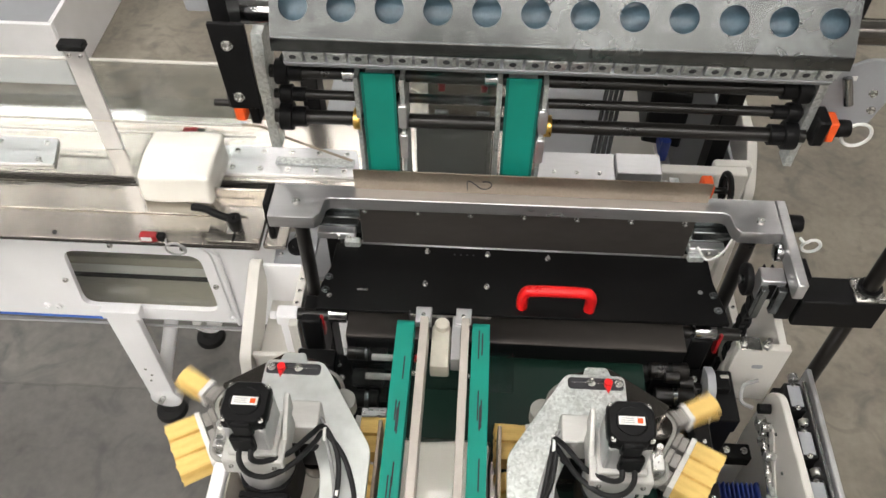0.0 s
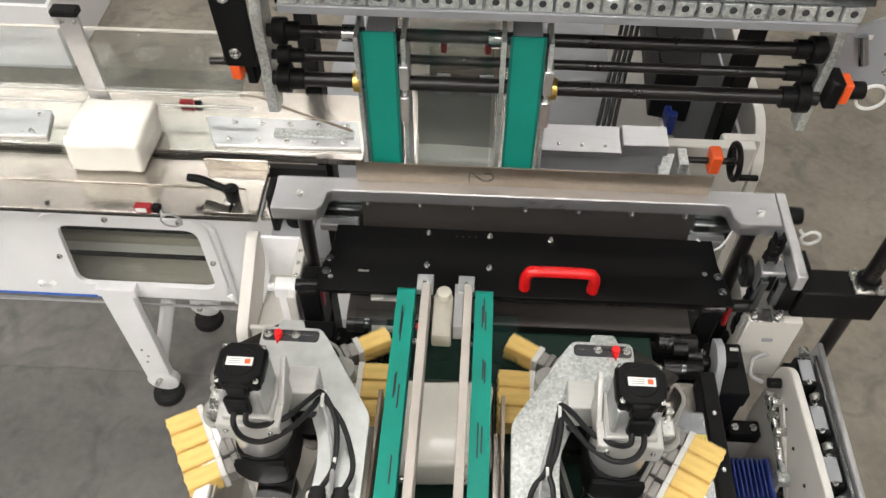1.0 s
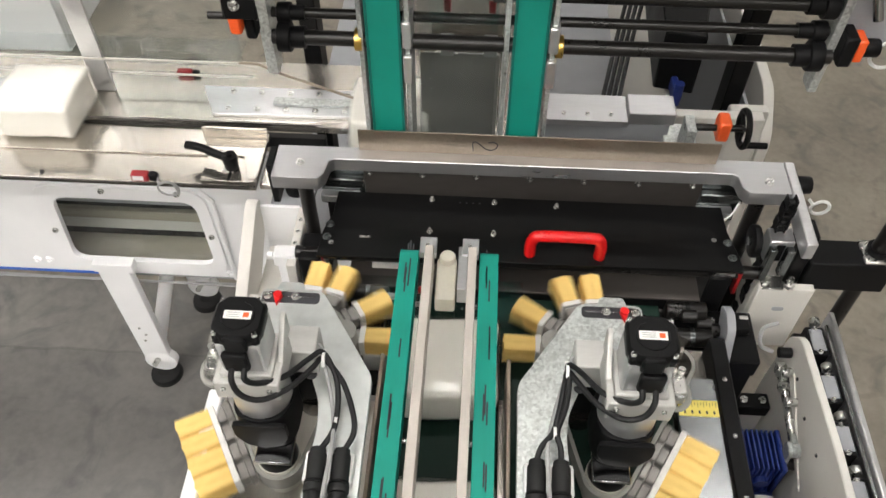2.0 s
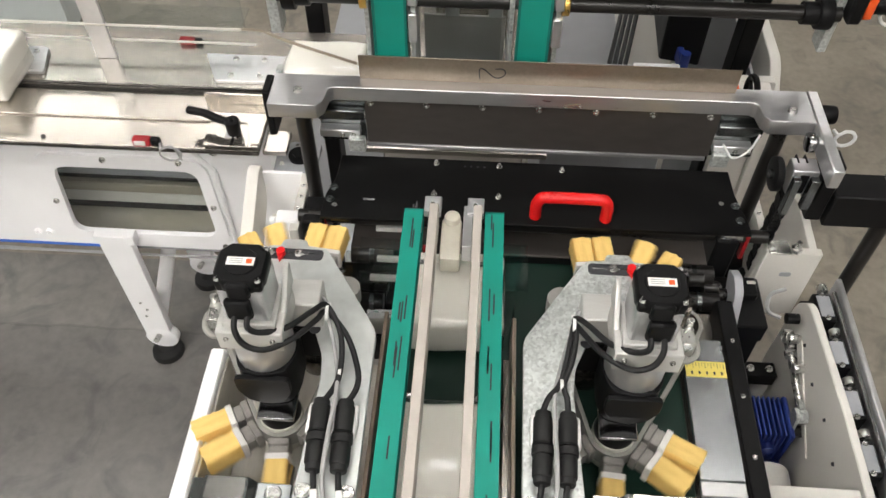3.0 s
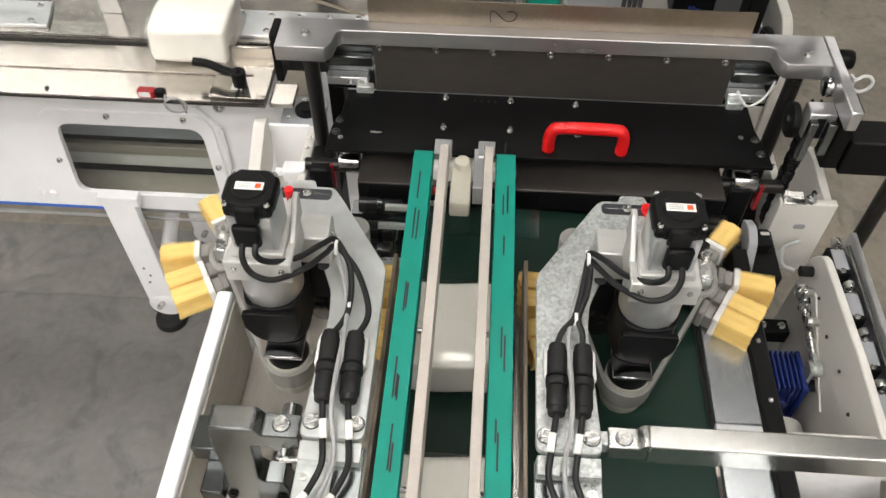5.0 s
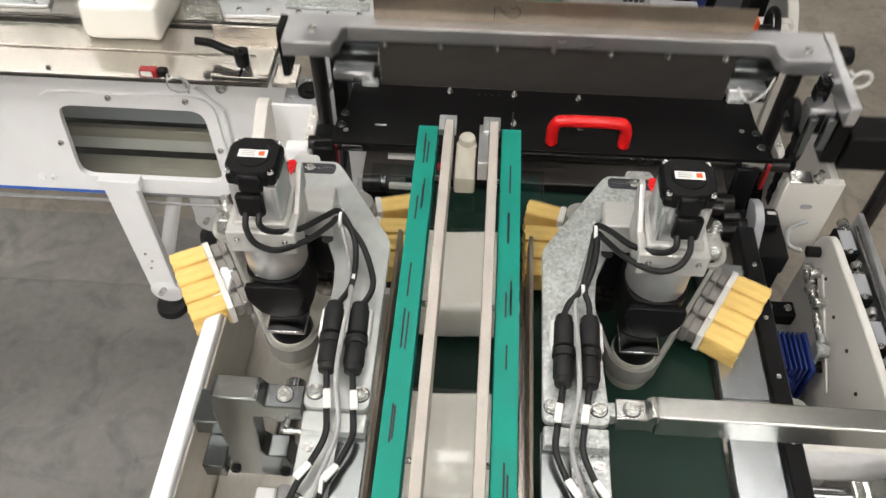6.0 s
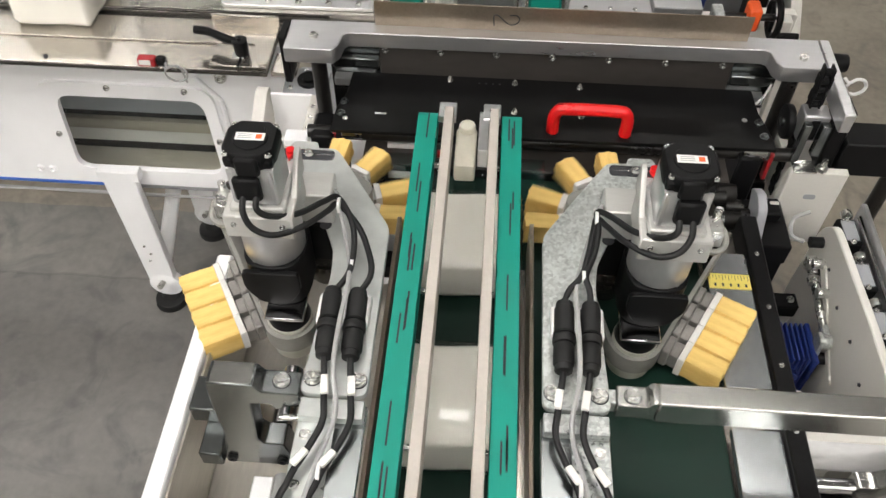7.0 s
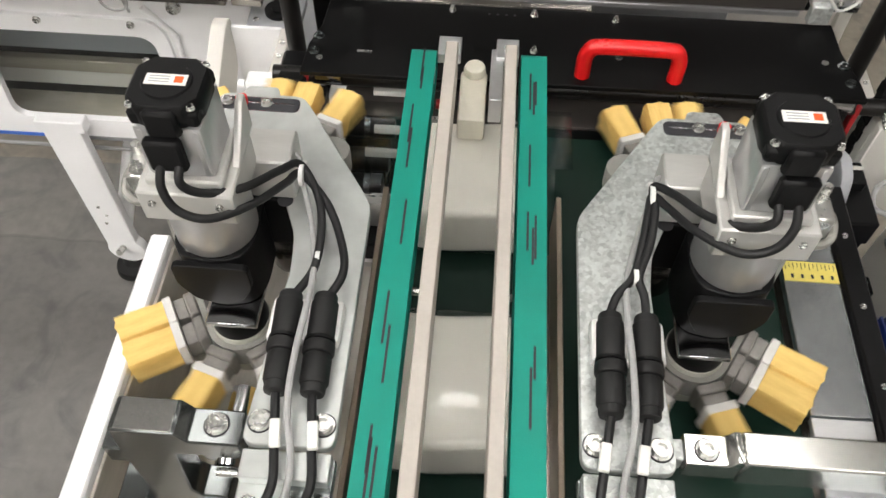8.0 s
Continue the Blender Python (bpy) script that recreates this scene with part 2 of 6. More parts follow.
def framed(outer, inner, axis, a, b):
    """A ring between two polygons with the same number of points, drawn out along axis."""
    bm = bmesh.new()

    def at(u, v, w):
        return {"x": (w, u, v), "y": (u, w, v), "z": (u, v, w)}[axis]
    L = [[bm.verts.new(at(u, v, w)) for u, v in pts] for pts, w in ((outer, a), (outer, b), (inner, b), (inner, a))]
    n = len(outer)
    for k in range(4):
        p, q = L[k], L[(k + 1) % 4]
        for i in range(n):
            bm.faces.new((p[i], p[(i + 1) % n], q[(i + 1) % n], q[i]))
    bmesh.ops.recalc_face_normals(bm, faces=bm.faces)
    return bm


def smooth_line(pts, per=8):
    """A Catmull-Rom curve through the points."""
    P = [Vector(p) for p in pts]
    P = [P[0] * 2 - P[1]] + P + [P[-1] * 2 - P[-2]]
    out = []
    for i in range(1, len(P) - 2):
        for j in range(per):
            t = j / per
            a, b, c, d = P[i - 1], P[i], P[i + 1], P[i + 2]
            out.append(0.5 * ((2 * b) + (c - a) * t + (2 * a - 5 * b + 4 * c - d) * t * t + (3 * b - a - 3 * c + d) * t ** 3))
    out.append(P[-2])
    return out


def tube(pts, r, n=10, per=8):
    line = smooth_line(pts, per)
    bm = bmesh.new()
    rings = []
    up = Vector((0, 0, 1))
    for i, p in enumerate(line):
        d = (line[min(i + 1, len(line) - 1)] - line[max(i - 1, 0)]).normalized()
        u = d.cross(up)
        if u.length < 0.05:
            u = d.cross(Vector((1, 0, 0)))
        u.normalize()
        up = u.cross(d)
        rings.append([bm.verts.new(p + r * (math.cos(a) * u + math.sin(a) * up)) for a in [2 * math.pi * k / n for k in range(n)]])
    for a, b in zip(rings, rings[1:]):
        for k in range(n):
            bm.faces.new((a[k], a[(k + 1) % n], b[(k + 1) % n], b[k]))
    bm.faces.new(rings[0][::-1])
    bm.faces.new(rings[-1])
    bmesh.ops.recalc_face_normals(bm, faces=bm.faces)
    return bm


def joined(*bms):
    out = bmesh.new()
    for b in bms:
        me = bpy.data.meshes.new("tmp")
        b.to_mesh(me)
        b.free()
        out.from_mesh(me)
        bpy.data.meshes.remove(me)
    return out


def moved(bm, m):
    bmesh.ops.transform(bm, matrix=m, verts=bm.verts)
    return bm


def flipped(bm, sx):
    if sx < 0:
        for v in bm.verts:
            v.co.x = -v.co.x
        bmesh.ops.reverse_faces(bm, faces=bm.faces)
    return bm


def part(name, bm, mat, parent=None, label="", angle=38):
    me = bpy.data.meshes.new(name)
    bm.to_mesh(me)
    bm.free()
    me.materials.append(mat)
    me.polygons.foreach_set("use_smooth", [True] * len(me.polygons))
    me.set_sharp_from_angle(angle=radians(angle))
    ob = new(name, me)
    if parent:
        ob.parent = parent
        root = parent
        while root.parent:
            root = root.parent
        if parent is root:
            ob.matrix_parent_inverse = Matrix.Translation(-root.location)
    if label:
        ob["label"] = label
    return ob


def thing(name, label, category, at=(0, 0, 0), group="", kind=""):
    ob = new(name)
    ob.empty_display_size = 0.05
    ob.location = at
    return tagged(ob, label, category, group, kind)


def screw_mesh(r=0.005, h=0.004):
    """A socket head on a thin washer, with a hexagonal recess."""
    ring = [(r * math.cos(a), r * math.sin(a)) for a in [2 * math.pi * k / 18 for k in range(18)]]
    hexa = [(r * 0.52 * math.cos(a), r * 0.52 * math.sin(a)) for a in [2 * math.pi * (k // 3 + (k % 3) / 3) / 6 for k in range(18)]]
    return joined(framed(ring, hexa, "z", r * 0.16, h), rod((0, 0, r * 0.16), (0, 0, h * 0.45), r * 0.9, 14), rod((0, 0, 0), (0, 0, r * 0.16), r * 1.22, 18))


SCREWS = {}


def screw(parent, p, axis="z", r=0.005, name="screw", mat=None):
    """A screw head that shares its mesh with its like."""
    key = (r, mat.name if mat else "")
    if key not in SCREWS:
        me = bpy.data.meshes.new("screw")
        bm = screw_mesh(r, r * 0.8)
        bm.to_mesh(me)
        bm.free()
        me.materials.append(mat or M_SCREW)
        SCREWS[key] = me
    ob = new(name, SCREWS[key])
    turn = {"z": (0, 0, 0), "-y": (90, 0, 0), "x": (0, 90, 0), "-x": (0, -90, 0)}[axis]
    ob.parent = parent
    root = parent
    while root.parent:
        root = root.parent
    if parent is root:
        ob.matrix_parent_inverse = Matrix.Translation(-root.location)
    ob.matrix_basis = pose(*p, *turn)
    return ob


# ---- the hall: unseen walls and ceiling, added to shape the light ----
def hall():
    tagged(part("floor", box(-7, 7, -5, 9, -0.1, 0, 0), M_FLOOR), "worn grey concrete workshop floor with faint stains", "floor", kind="structure")
    for name, b in (("wall_north", (-7.2, 7.2, 9, 9.2)), ("wall_south", (-7.2, 7.2, -5.2, -5)), ("wall_east", (7, 7.2, -5, 9)), ("wall_west", (-7.2, -7, -5, 9))):
        tagged(part(name, box(*b, 0, 5.5, 0), M_HALL), "plain painted hall wall", "wall", kind="structure")
    tagged(part("ceiling", box(-7.2, 7.2, -5.2, 9.2, 5.5, 5.6, 0), M_CEIL), "plain sheet ceiling of the hall", "ceiling", kind="structure")
    lamp = thing("ceiling_light", "long white ceiling lamp with a glowing diffuser", "lamp", (0, 0, 5.5), "ceiling lamps of the hall")
    part("lamp_body", box(-1.55, 1.55, -0.2, 0.2, 5.40, 5.5, 0.01), M_WHITE, lamp)
    part("diffuser", box(-1.5, 1.5, -0.16, 0.16, 5.385, 5.402, 0.004), M_TUBE, lamp, "glowing white diffuser")
    # Unseen lamps; those near the machine are added to brighten packs and cabinet.
    places = [(x, y) for x in (-5.0, -1.7, 1.6) for y in (-4.5, -3.3, -2.1)] + [(-1.7, -0.9), (0.5, 1.8), (-1.4, 5.7), (-4.9, 6.0), (-4.6, 2.2), (-3.3, -1.5), (2.3, 5.9), (4.9, 1.2)]
    lamp.location = (*places[0], 5.5)
    for x, y in places[1:]:
        copy_thing(lamp, pose(x, y, 5.5))


hall()


# ---- infeed side ----
def infeed_conveyor():
    t = thing("infeed_conveyor", "white infeed conveyor cabinet with stainless table and window", "conveyor", (-1.2, 1.1, 0))
    y = 1.03
    win = rounded([(-0.945, 0.512), (-0.595, 0.512), (-0.598, 0.735), (-0.925, 0.735)], 0.035)
    # the panel is cut in four round the window's square hole
    for name, (x0, x1, z0, z1) in (("panel", (-2.9, -0.96, 0.455, 0.885)), ("panel", (-0.58, -0.405, 0.455, 0.885)), ("panel", (-0.96, -0.58, 0.455, 0.50)), ("panel", (-0.96, -0.58, 0.75, 0.885))):
        part(name, box(x0, x1, y, y + 0.012, z0, z1, 0), M_WHITE, t)
    fr = rounded([(-0.985, 0.482), (-0.565, 0.482), (-0.572, 0.772), (-0.965, 0.772)], 0.05)
    wf = part("window_frame", framed(fr, win, "y", y - 0.008, y + 0.006), M_WHITE, t)
    part("window_pane", box(-0.955, -0.585, y + 0.007, y + 0.011, 0.505, 0.745, 0), M_CLEAR, t, "clear inspection window")
    for p in ((-0.955, 0.62), (-0.582, 0.62), (-0.80, 0.762), (-0.63, 0.762)):
        screw(t, (p[0], y - 0.008, p[1]), "-y", 0.006)
    # behind the window: bands of brown and grey metal
    part("inner_panel", box(-1.1, -0.5, 1.25, 1.27, 0.42, 0.9, 0), M_INSIDE, t)
    for z1, z0, d, m in ((0.671, 0.578, 0.0, M_GREYPAINT), (0.578, 0.552, 0.012, M_BLACK), (0.552, 0.518, 0.0, M_INSIDE), (0.518, 0.474, 0.006, M_CREAM), (0.474, 0.431, 0.014, M_BLACK), (0.431, 0.370, 0.002, M_INSIDE)):
        part("inner_band", box(-1.1, -0.5, 1.15 + d, 1.17 + d, z0 + 0.001, z1 - 0.001, 0.002), m, t)
    part("inner_floor", box(-2.9, -0.42, 1.05, 1.30, 0.43, 0.445, 0), M_INSIDE, t)
    # lower edge with a blue strip and cables under it
    part("edge_strip", box(-2.9, -0.86, y - 0.002, y + 0.018, 0.446, 0.4545, 0.001), M_STRIPE, t, "blue edge strip")
    part("bottom_rail", box(-2.9, -0.45, y + 0.019, y + 0.04, 0.42, 0.442, 0.003), M_GREYPAINT, t)
    for k in range(3):
        part("cable", tube([(-2.9 + 0.4 * i, y + 0.01 + 0.006 * k, 0.408 - 0.006 * k + 0.004 * math.sin(3 * i + k)) for i in range(7)], 0.0035, 6, 4), M_GREYCABLE, t)
    # mounting studs
    for x in (-1.05, -1.02, -0.60, -0.57):
        screw(t, (x, y, 0.475 + 0.02 * (x < -0.58)), "-y", 0.009, mat=M_WHITE)
    screw(t, (-0.545, y, 0.80), "-y", 0.011)
    # folded seam of the panel beside the window
    part("panel_seam", joined(rod((-0.555, y - 0.006, 0.46), (-0.555, y - 0.006, 0.74), 0.006, 8), rod((-0.555, y - 0.006, 0.74), (-0.60, y - 0.006, 0.80), 0.006, 8)), M_WHITE, t)
    # stainless table
    part("table", box(-2.9, -0.405, 0.915, 1.068, 0.900, 0.912, 0.001), M_STEEL, t, "scratched stainless table plate")
    part("table_lip", box(-2.9, -0.405, 0.9125, 0.9145, 0.902, 0.911, 0.0004), M_DARKSTEEL, t)
    part("step_plate", box(-2.9, -0.49, 0.992, 1.068, 0.9125, 0.9165, 0.001), M_STEEL, t)
    part("drive_slot", box(-2.9, -0.29, 1.07, 1.086, 0.87, 0.90, 0.001), M_RUBBER, t, "dark slot for the drive chain")
    part("back_plate", box(-2.9, -0.21, 1.088, 1.30, 0.900, 0.9165, 0.001), M_STEEL, t, "stainless floor plate of the infeed channel")
    part("chain_guide", box(-2.9, -0.31, 1.0865, 1.092, 0.9165, 0.922, 0.001), M_DARKSTEEL, t)
    for x0, x1 in ((-0.535, -0.215), (-1.30, -0.905)):
        mp = part("mounting_plate", prism(rounded([(x0, 1.11), (x1, 1.115), (x1 - 0.02, 1.20), (x0 - 0.01 - 0.03, 1.20)], 0.008), "z", 0.917, 0.925, 0.0008), M_ALU, t)
        n = 5 if x0 > -0.8 else 4
        for i in range(n):
            for yy in (1.128, 1.182):
                screw(t, (x0 + 0.03 + (x1 - x0 - 0.07) * i / (n - 1), yy, 0.925), "z", 0.0055)
    part("slot_rail", box(-0.41, -0.235, 1.14, 1.162, 0.9255, 0.933, 0.001), M_GALV, t)
    screw(t, (-0.84, 0.93, 0.912), "z", 0.004, mat=M_INK_HOLE)
    part("end_plate", box(-0.3995, -0.352, 0.925, 0.985, 0.893, 0.905, 0.001), M_STEEL, t)
    # leg with levelling foot
    for x, yy in ((-0.845, 1.005), (-0.79, 1.27), (-2.4, 1.005), (-2.4, 1.27)):
        leg = prism(rounded([(x - 0.036, 0.06), (x + 0.036, 0.06), (x + 0.036, 0.515), (x - 0.044, 0.515)], 0.03), "y", yy - 0.006, yy + 0.018, 0.002)
        lg = part("leg", joined(leg, rod((x + 0.004, yy - 0.0065, 0.083), (x + 0.004, yy + 0.0185, 0.083), 0.045, 32, bev=0.002)), M_WHITE, t)
        part("mounting_flange", box(x - 0.05, x + 0.05, yy - 0.009, yy + 0.02, 0.495, 0.525, 0.002), M_WHITE, lg)
        part("foot", joined(rod((x, yy + 0.002, 0.0), (x, yy + 0.002, 0.022), 0.046, 24, 0.042, bev=0.003), rod((x, yy + 0.012, 0.02), (x, yy + 0.012, 0.04), 0.03, 20, 0.016)), M_RUBBER, lg, "black rubber levelling foot")
        part("spindle", rod((x, yy + 0.012, 0.03), (x, yy + 0.012, 0.09), 0.008, 12), M_SCREW, lg)
        part("spindle_end", rod((x, yy - 0.03, 0.105), (x, yy - 0.004, 0.095), 0.008, 12), M_SCREW, lg)
        for i in (0, 1, 2):
            screw(lg, (x - 0.01 + 0.01 * (i % 2), yy - 0.006, 0.19 + 0.03 * i), "-y", 0.003)
    part("cross_tube", rod((-0.79, 1.27, 0.42), (-0.845, 1.02, 0.12), 0.02, 14), M_WHITE, t)
    # clear side covers of the channel
    part("rear_cover", box(-2.9, -0.50, 1.262, 1.268, 0.93, 1.10, 0), M_CLEAR, t, "clear acrylic cover")
    part("rear_cover_edge", box(-2.9, -0.50, 1.261, 1.269, 1.1, 1.104, 0.0006), M_EDGE, t)
    part("front_cover", box(-2.9, -0.48, 1.177, 1.181, 1.002, 1.006, 0), M_EDGE, t)
    part("front_cover_sheet", box(-2.9, -0.48, 1.178, 1.262, 1.000, 1.0018, 0), M_CLEAR, t)
    part("lower_rail", box(-2.9, -0.46, 1.192, 1.196, 0.955, 0.959, 0.0005), M_EDGE, t)
    part("bent_rail", tube([(-0.50, 1.181, 1.003), (-0.44, 1.18, 1.003), (-0.38, 1.15, 1.003), (-0.225, 1.085, 1.003)], 0.003, 6, 4), M_BROWN, t)
    # upright strap with its clamp
    st = part("cover_strap", box(-0.812, -0.768, 1.178, 1.186, 0.917, 1.19, 0.001), M_ALU, t, "upright aluminium strap")
    part("strap_clamp", box(-0.82, -0.765, 1.172, 1.20, 1.19, 1.206, 0.003), M_BLACK, st)
    part("strap_bracket", prism([(1.19, 0.917), (1.24, 0.917), (1.19, 0.97)], "x", -0.80, -0.795, 0.0005), M_ALU, st)
    for x in (-0.802, -0.778):
        screw(st, (x, 1.178, 1.178), "-y", 0.004)
    # second sensor at the back of the channel
    part("rear_sensor", box(-0.645, -0.612, 1.236, 1.25, 0.9168, 0.931, 0.002), M_SENSOR, t, "small red sensor")
    part("rear_sensor_plug", box(-0.6115, -0.595, 1.238, 1.248, 0.918, 0.930, 0.002), M_BLACK, t)
    return t


def clamp_lever():
    t = thing("clamp_lever", "black clamping lever on a bent stainless bracket", "lever", (-0.46, 0.96, 0.917))
    part("base_plate", box(-0.515, -0.405, 0.918, 0.985, 0.9168, 0.9205, 0.001), M_STEEL, t)
    part("back_angle", box(-0.535, -0.400, 1.037, 1.043, 0.9168, 0.95, 0.001), M_STEEL, t)
    part("guide_wedge", prism([(-0.535, 1.036), (-0.402, 1.036), (-0.402, 0.925), (-0.42, 0.925), (-0.44, 0.985), (-0.50, 0.985)], "z", 0.9207, 0.924, 0.0006), M_STEEL, t)
    part("spacer", box(-0.475, -0.452, 0.94, 0.965, 0.921, 0.9235, 0.001), M_SCREW, t)
    part("hub", rod((-0.458, 0.955, 0.921), (-0.458, 0.955, 0.955), 0.0135, 20, 0.015, bev=0.002), M_BLACK, t)
    part("arm", tube([(-0.458, 0.955, 0.947), (-0.49, 0.962, 0.952), (-0.52, 0.975, 0.954), (-0.55, 0.978, 0.956)], 0.0085, 12), M_BLACK, t)
    screw(t, (-0.458, 0.955, 0.955), "z", 0.005, mat=M_BLACK)
    part("stud", rod((-0.458, 0.918, 0.9215), (-0.458, 0.942, 0.9215), 0.003, 8), M_BLACK, t)


def edge_sensor():
    t = thing("edge_sensor", "small red sensor with a curled grey cable on the table edge", "sensor", (-0.63, 0.922, 0.912))
    part("sensor_body", box(-0.652, -0.617, 0.913, 0.93, 0.912, 0.930, 0.002), M_SENSOR, t)
    part("sensor_face", box(-0.648, -0.626, 0.9122, 0.9132, 0.917, 0.928, 0), M_LABEL, t)
    part("plug", box(-0.6165, -0.598, 0.914, 0.929, 0.9135, 0.931, 0.003), M_BLACK, t)
    part("cable", tube([(-0.60, 0.92, 0.92)] + [(-0.575 + 0.021 * math.cos(a), 0.90, 0.91 + 0.018 * math.sin(a)) for a in [2.4 - 0.7 * i for i in range(12)]] + [(-0.57, 0.925, 0.87)], 0.0022, 6, 4), M_GREYCABLE, t)


infeed_conveyor()
clamp_lever()
edge_sensor()


# ---- main machine frame ----
def machine_frame():
    t = thing("wrapping_machine_frame", "white painted frame of a wrapping machine", "machine frame", (0.1, 0.4, 0))
    # left side plate, seen along its top edge
    part("side_plate", box(-0.372, -0.348, -0.9, 0.44, 0.42, 0.95, 0.003), M_WHITE, t)
    part("side_plate_lining", box(-0.347, -0.343, -0.9, 0.43, 0.45, 0.94, 0.001), M_PAN, t, "stainless lining")
    # left bracket: two cheeks and a floor
    br = part("bracket", prism(rounded([(0.70, 0.62), (0.735, 0.62), (0.75, 0.70), (0.895, 0.80), (0.91, 0.885), (0.885, 0.89), (0.715, 0.80), (0.685, 0.70)], 0.012), "x", -0.424, -0.40, 0.002), M_CREAM, t)
    part("bracket_floor", box(-0.399, -0.30, 0.735, 0.905, 0.735, 0.75, 0.002), M_CREAM, t)
    part("bracket_cheek", box(-0.318, -0.300, 0.745, 0.895, 0.751, 0.88, 0.002), M_CREAM, t)
    part("bracket_front", box(-0.399, -0.302, 0.724, 0.7345, 0.62, 0.80, 0.002), M_CREAM, t)
    part("bracket_back", box(-0.399, -0.319, 0.8955, 0.903, 0.751, 0.875, 0.001), M_WHITE, t)
    for yy in (0.86, 0.83, 0.80):
        screw(t, (-0.309, yy, 0.88), "z", 0.0035)
    part("white_fitting", joined(box(-0.346, -0.303, 0.762, 0.792, 0.853, 0.885, 0.003), rod((-0.35, 0.777, 0.868), (-0.36, 0.777, 0.868), 0.008, 12), rod((-0.303, 0.777, 0.868), (-0.296, 0.777, 0.868), 0.007, 12)), M_WHITE, t, "white pneumatic fitting")
    part("fitting_foot", box(-0.34, -0.319, 0.765, 0.79, 0.7505, 0.8525, 0.001), M_WHITE, t)
    # end plate with a bearing bore
    part("bearing_plate", prism(rounded([(-0.385, 0.915), (-0.30, 0.915), (-0.30, 1.01), (-0.36, 1.012), (-0.388, 0.985)], 0.006), "z", 0.84, 0.852, 0.001), M_GREYPAINT, t)
    part("bearing", joined(rod((-0.338, 0.968, 0.852), (-0.338, 0.968, 0.858), 0.024, 24), rod((-0.338, 0.968, 0.858), (-0.338, 0.968, 0.862), 0.013, 20)), M_BLACK, t)
    for p in ((-0.372, 0.945), (-0.348, 0.998), (-0.312, 0.935)):
        screw(t, (*p, 0.852), "z", 0.004)
    part("bore_collar", box(-0.36, -0.31, 0.79, 0.90, 0.60, 0.732, 0.003), M_WHITE, t)
    # right bracket
    part("bracket", prism(rounded([(0.742, 0.60), (0.757, 0.60), (0.76, 0.74), (0.83, 0.84), (0.89, 0.86), (0.895, 0.893), (0.742, 0.893)], 0.006), "x", 0.547, 0.562, 0.002), M_CREAM, t)
    part("bracket_front", box(0.546, 0.645, 0.725, 0.741, 0.724, 0.905, 0.002), M_CREAM, t)
    part("bracket_floor", box(0.563, 0.629, 0.742, 0.90, 0.735, 0.75, 0.002), M_WHITE, t)
    part("bracket_outer", prism(rounded([(0.742, 0.73), (0.90, 0.73), (0.90, 0.885), (0.85, 0.898), (0.742, 0.890)], 0.01), "x", 0.630, 0.645, 0.002), M_CREAM, t)
    for yy in (0.86, 0.83):
        screw(t, (0.5545, yy, 0.893), "z", 0.0035)
    part("oval_slot", prism(rounded([(0.585, 0.842), (0.606, 0.842), (0.606, 0.853), (0.585, 0.853)], 0.005), "y", 0.7235, 0.7248, 0), M_GREYPAINT, t)
    part("corner_plate", box(0.549, 0.588, 0.722, 0.752, 0.9055, 0.909, 0.0008), M_ZINC, t)
    screw(t, (0.556, 0.735, 0.909), "z", 0.005)
    part("stud", rod((0.598, 0.733, 0.905), (0.598, 0.733, 0.928), 0.005, 10), M_SCREW, t)
    part("stud_nut", rod((0.598, 0.733, 0.9055), (0.598, 0.733, 0.913), 0.010, 6), M_SCREW, t)
    # right side wall, running towards the viewer
    part("side_wall", prism(rounded([(-0.9, 0.45), (0.705, 0.45), (0.716, 0.60), (0.708, 0.785), (0.675, 0.830), (0.45, 0.845), (-0.9, 0.83)], 0.02), "x", 0.634, 0.648, 0.002), M_CREAM, t)
    for k in range(5):
        screw(t, (0.634, 0.62 - 0.075 * k, 0.775 - 0.01 * (k % 2)), "-x", 0.003, mat=M_INK_HOLE)
    for yy in (0.18, 0.20):
        screw(t, (0.634, yy, 0.79), "-x", 0.010, mat=M_WHITE)
    # low pan and base under the line
    part("base_pan", box(-0.342, 0.632, -0.9, 0.72, 0.50, 0.51, 0.001), M_GREYLIGHT, t)
    part("base_box", box(-0.34, 0.62, -0.9, 1.25, 0.05, 0.44, 0.004), M_WHITE, t)
    part("left_pan", box(-0.342, -0.098, -0.9, 0.52, 0.785, 0.792, 0.001), M_PAN, t, "stainless pan")
    part("inner_wall", box(0.448, 0.464, -0.9, 0.60, 0.51, 0.871, 0.002), M_CREAM, t)
    part("brace", prism([(0.60, 0.68), (0.622, 0.68), (0.70, 0.86), (0.685, 0.87)], "x", 0.515, 0.53, 0.001), M_CREAM, t)
    # levelling feet
    for x in (-0.30, 0.58):
        for yy in (-0.8, 1.15):
            part("foot", rod((x, yy, 0), (x, yy, 0.05), 0.035, 20, 0.02), M_RUBBER, t)
    return t


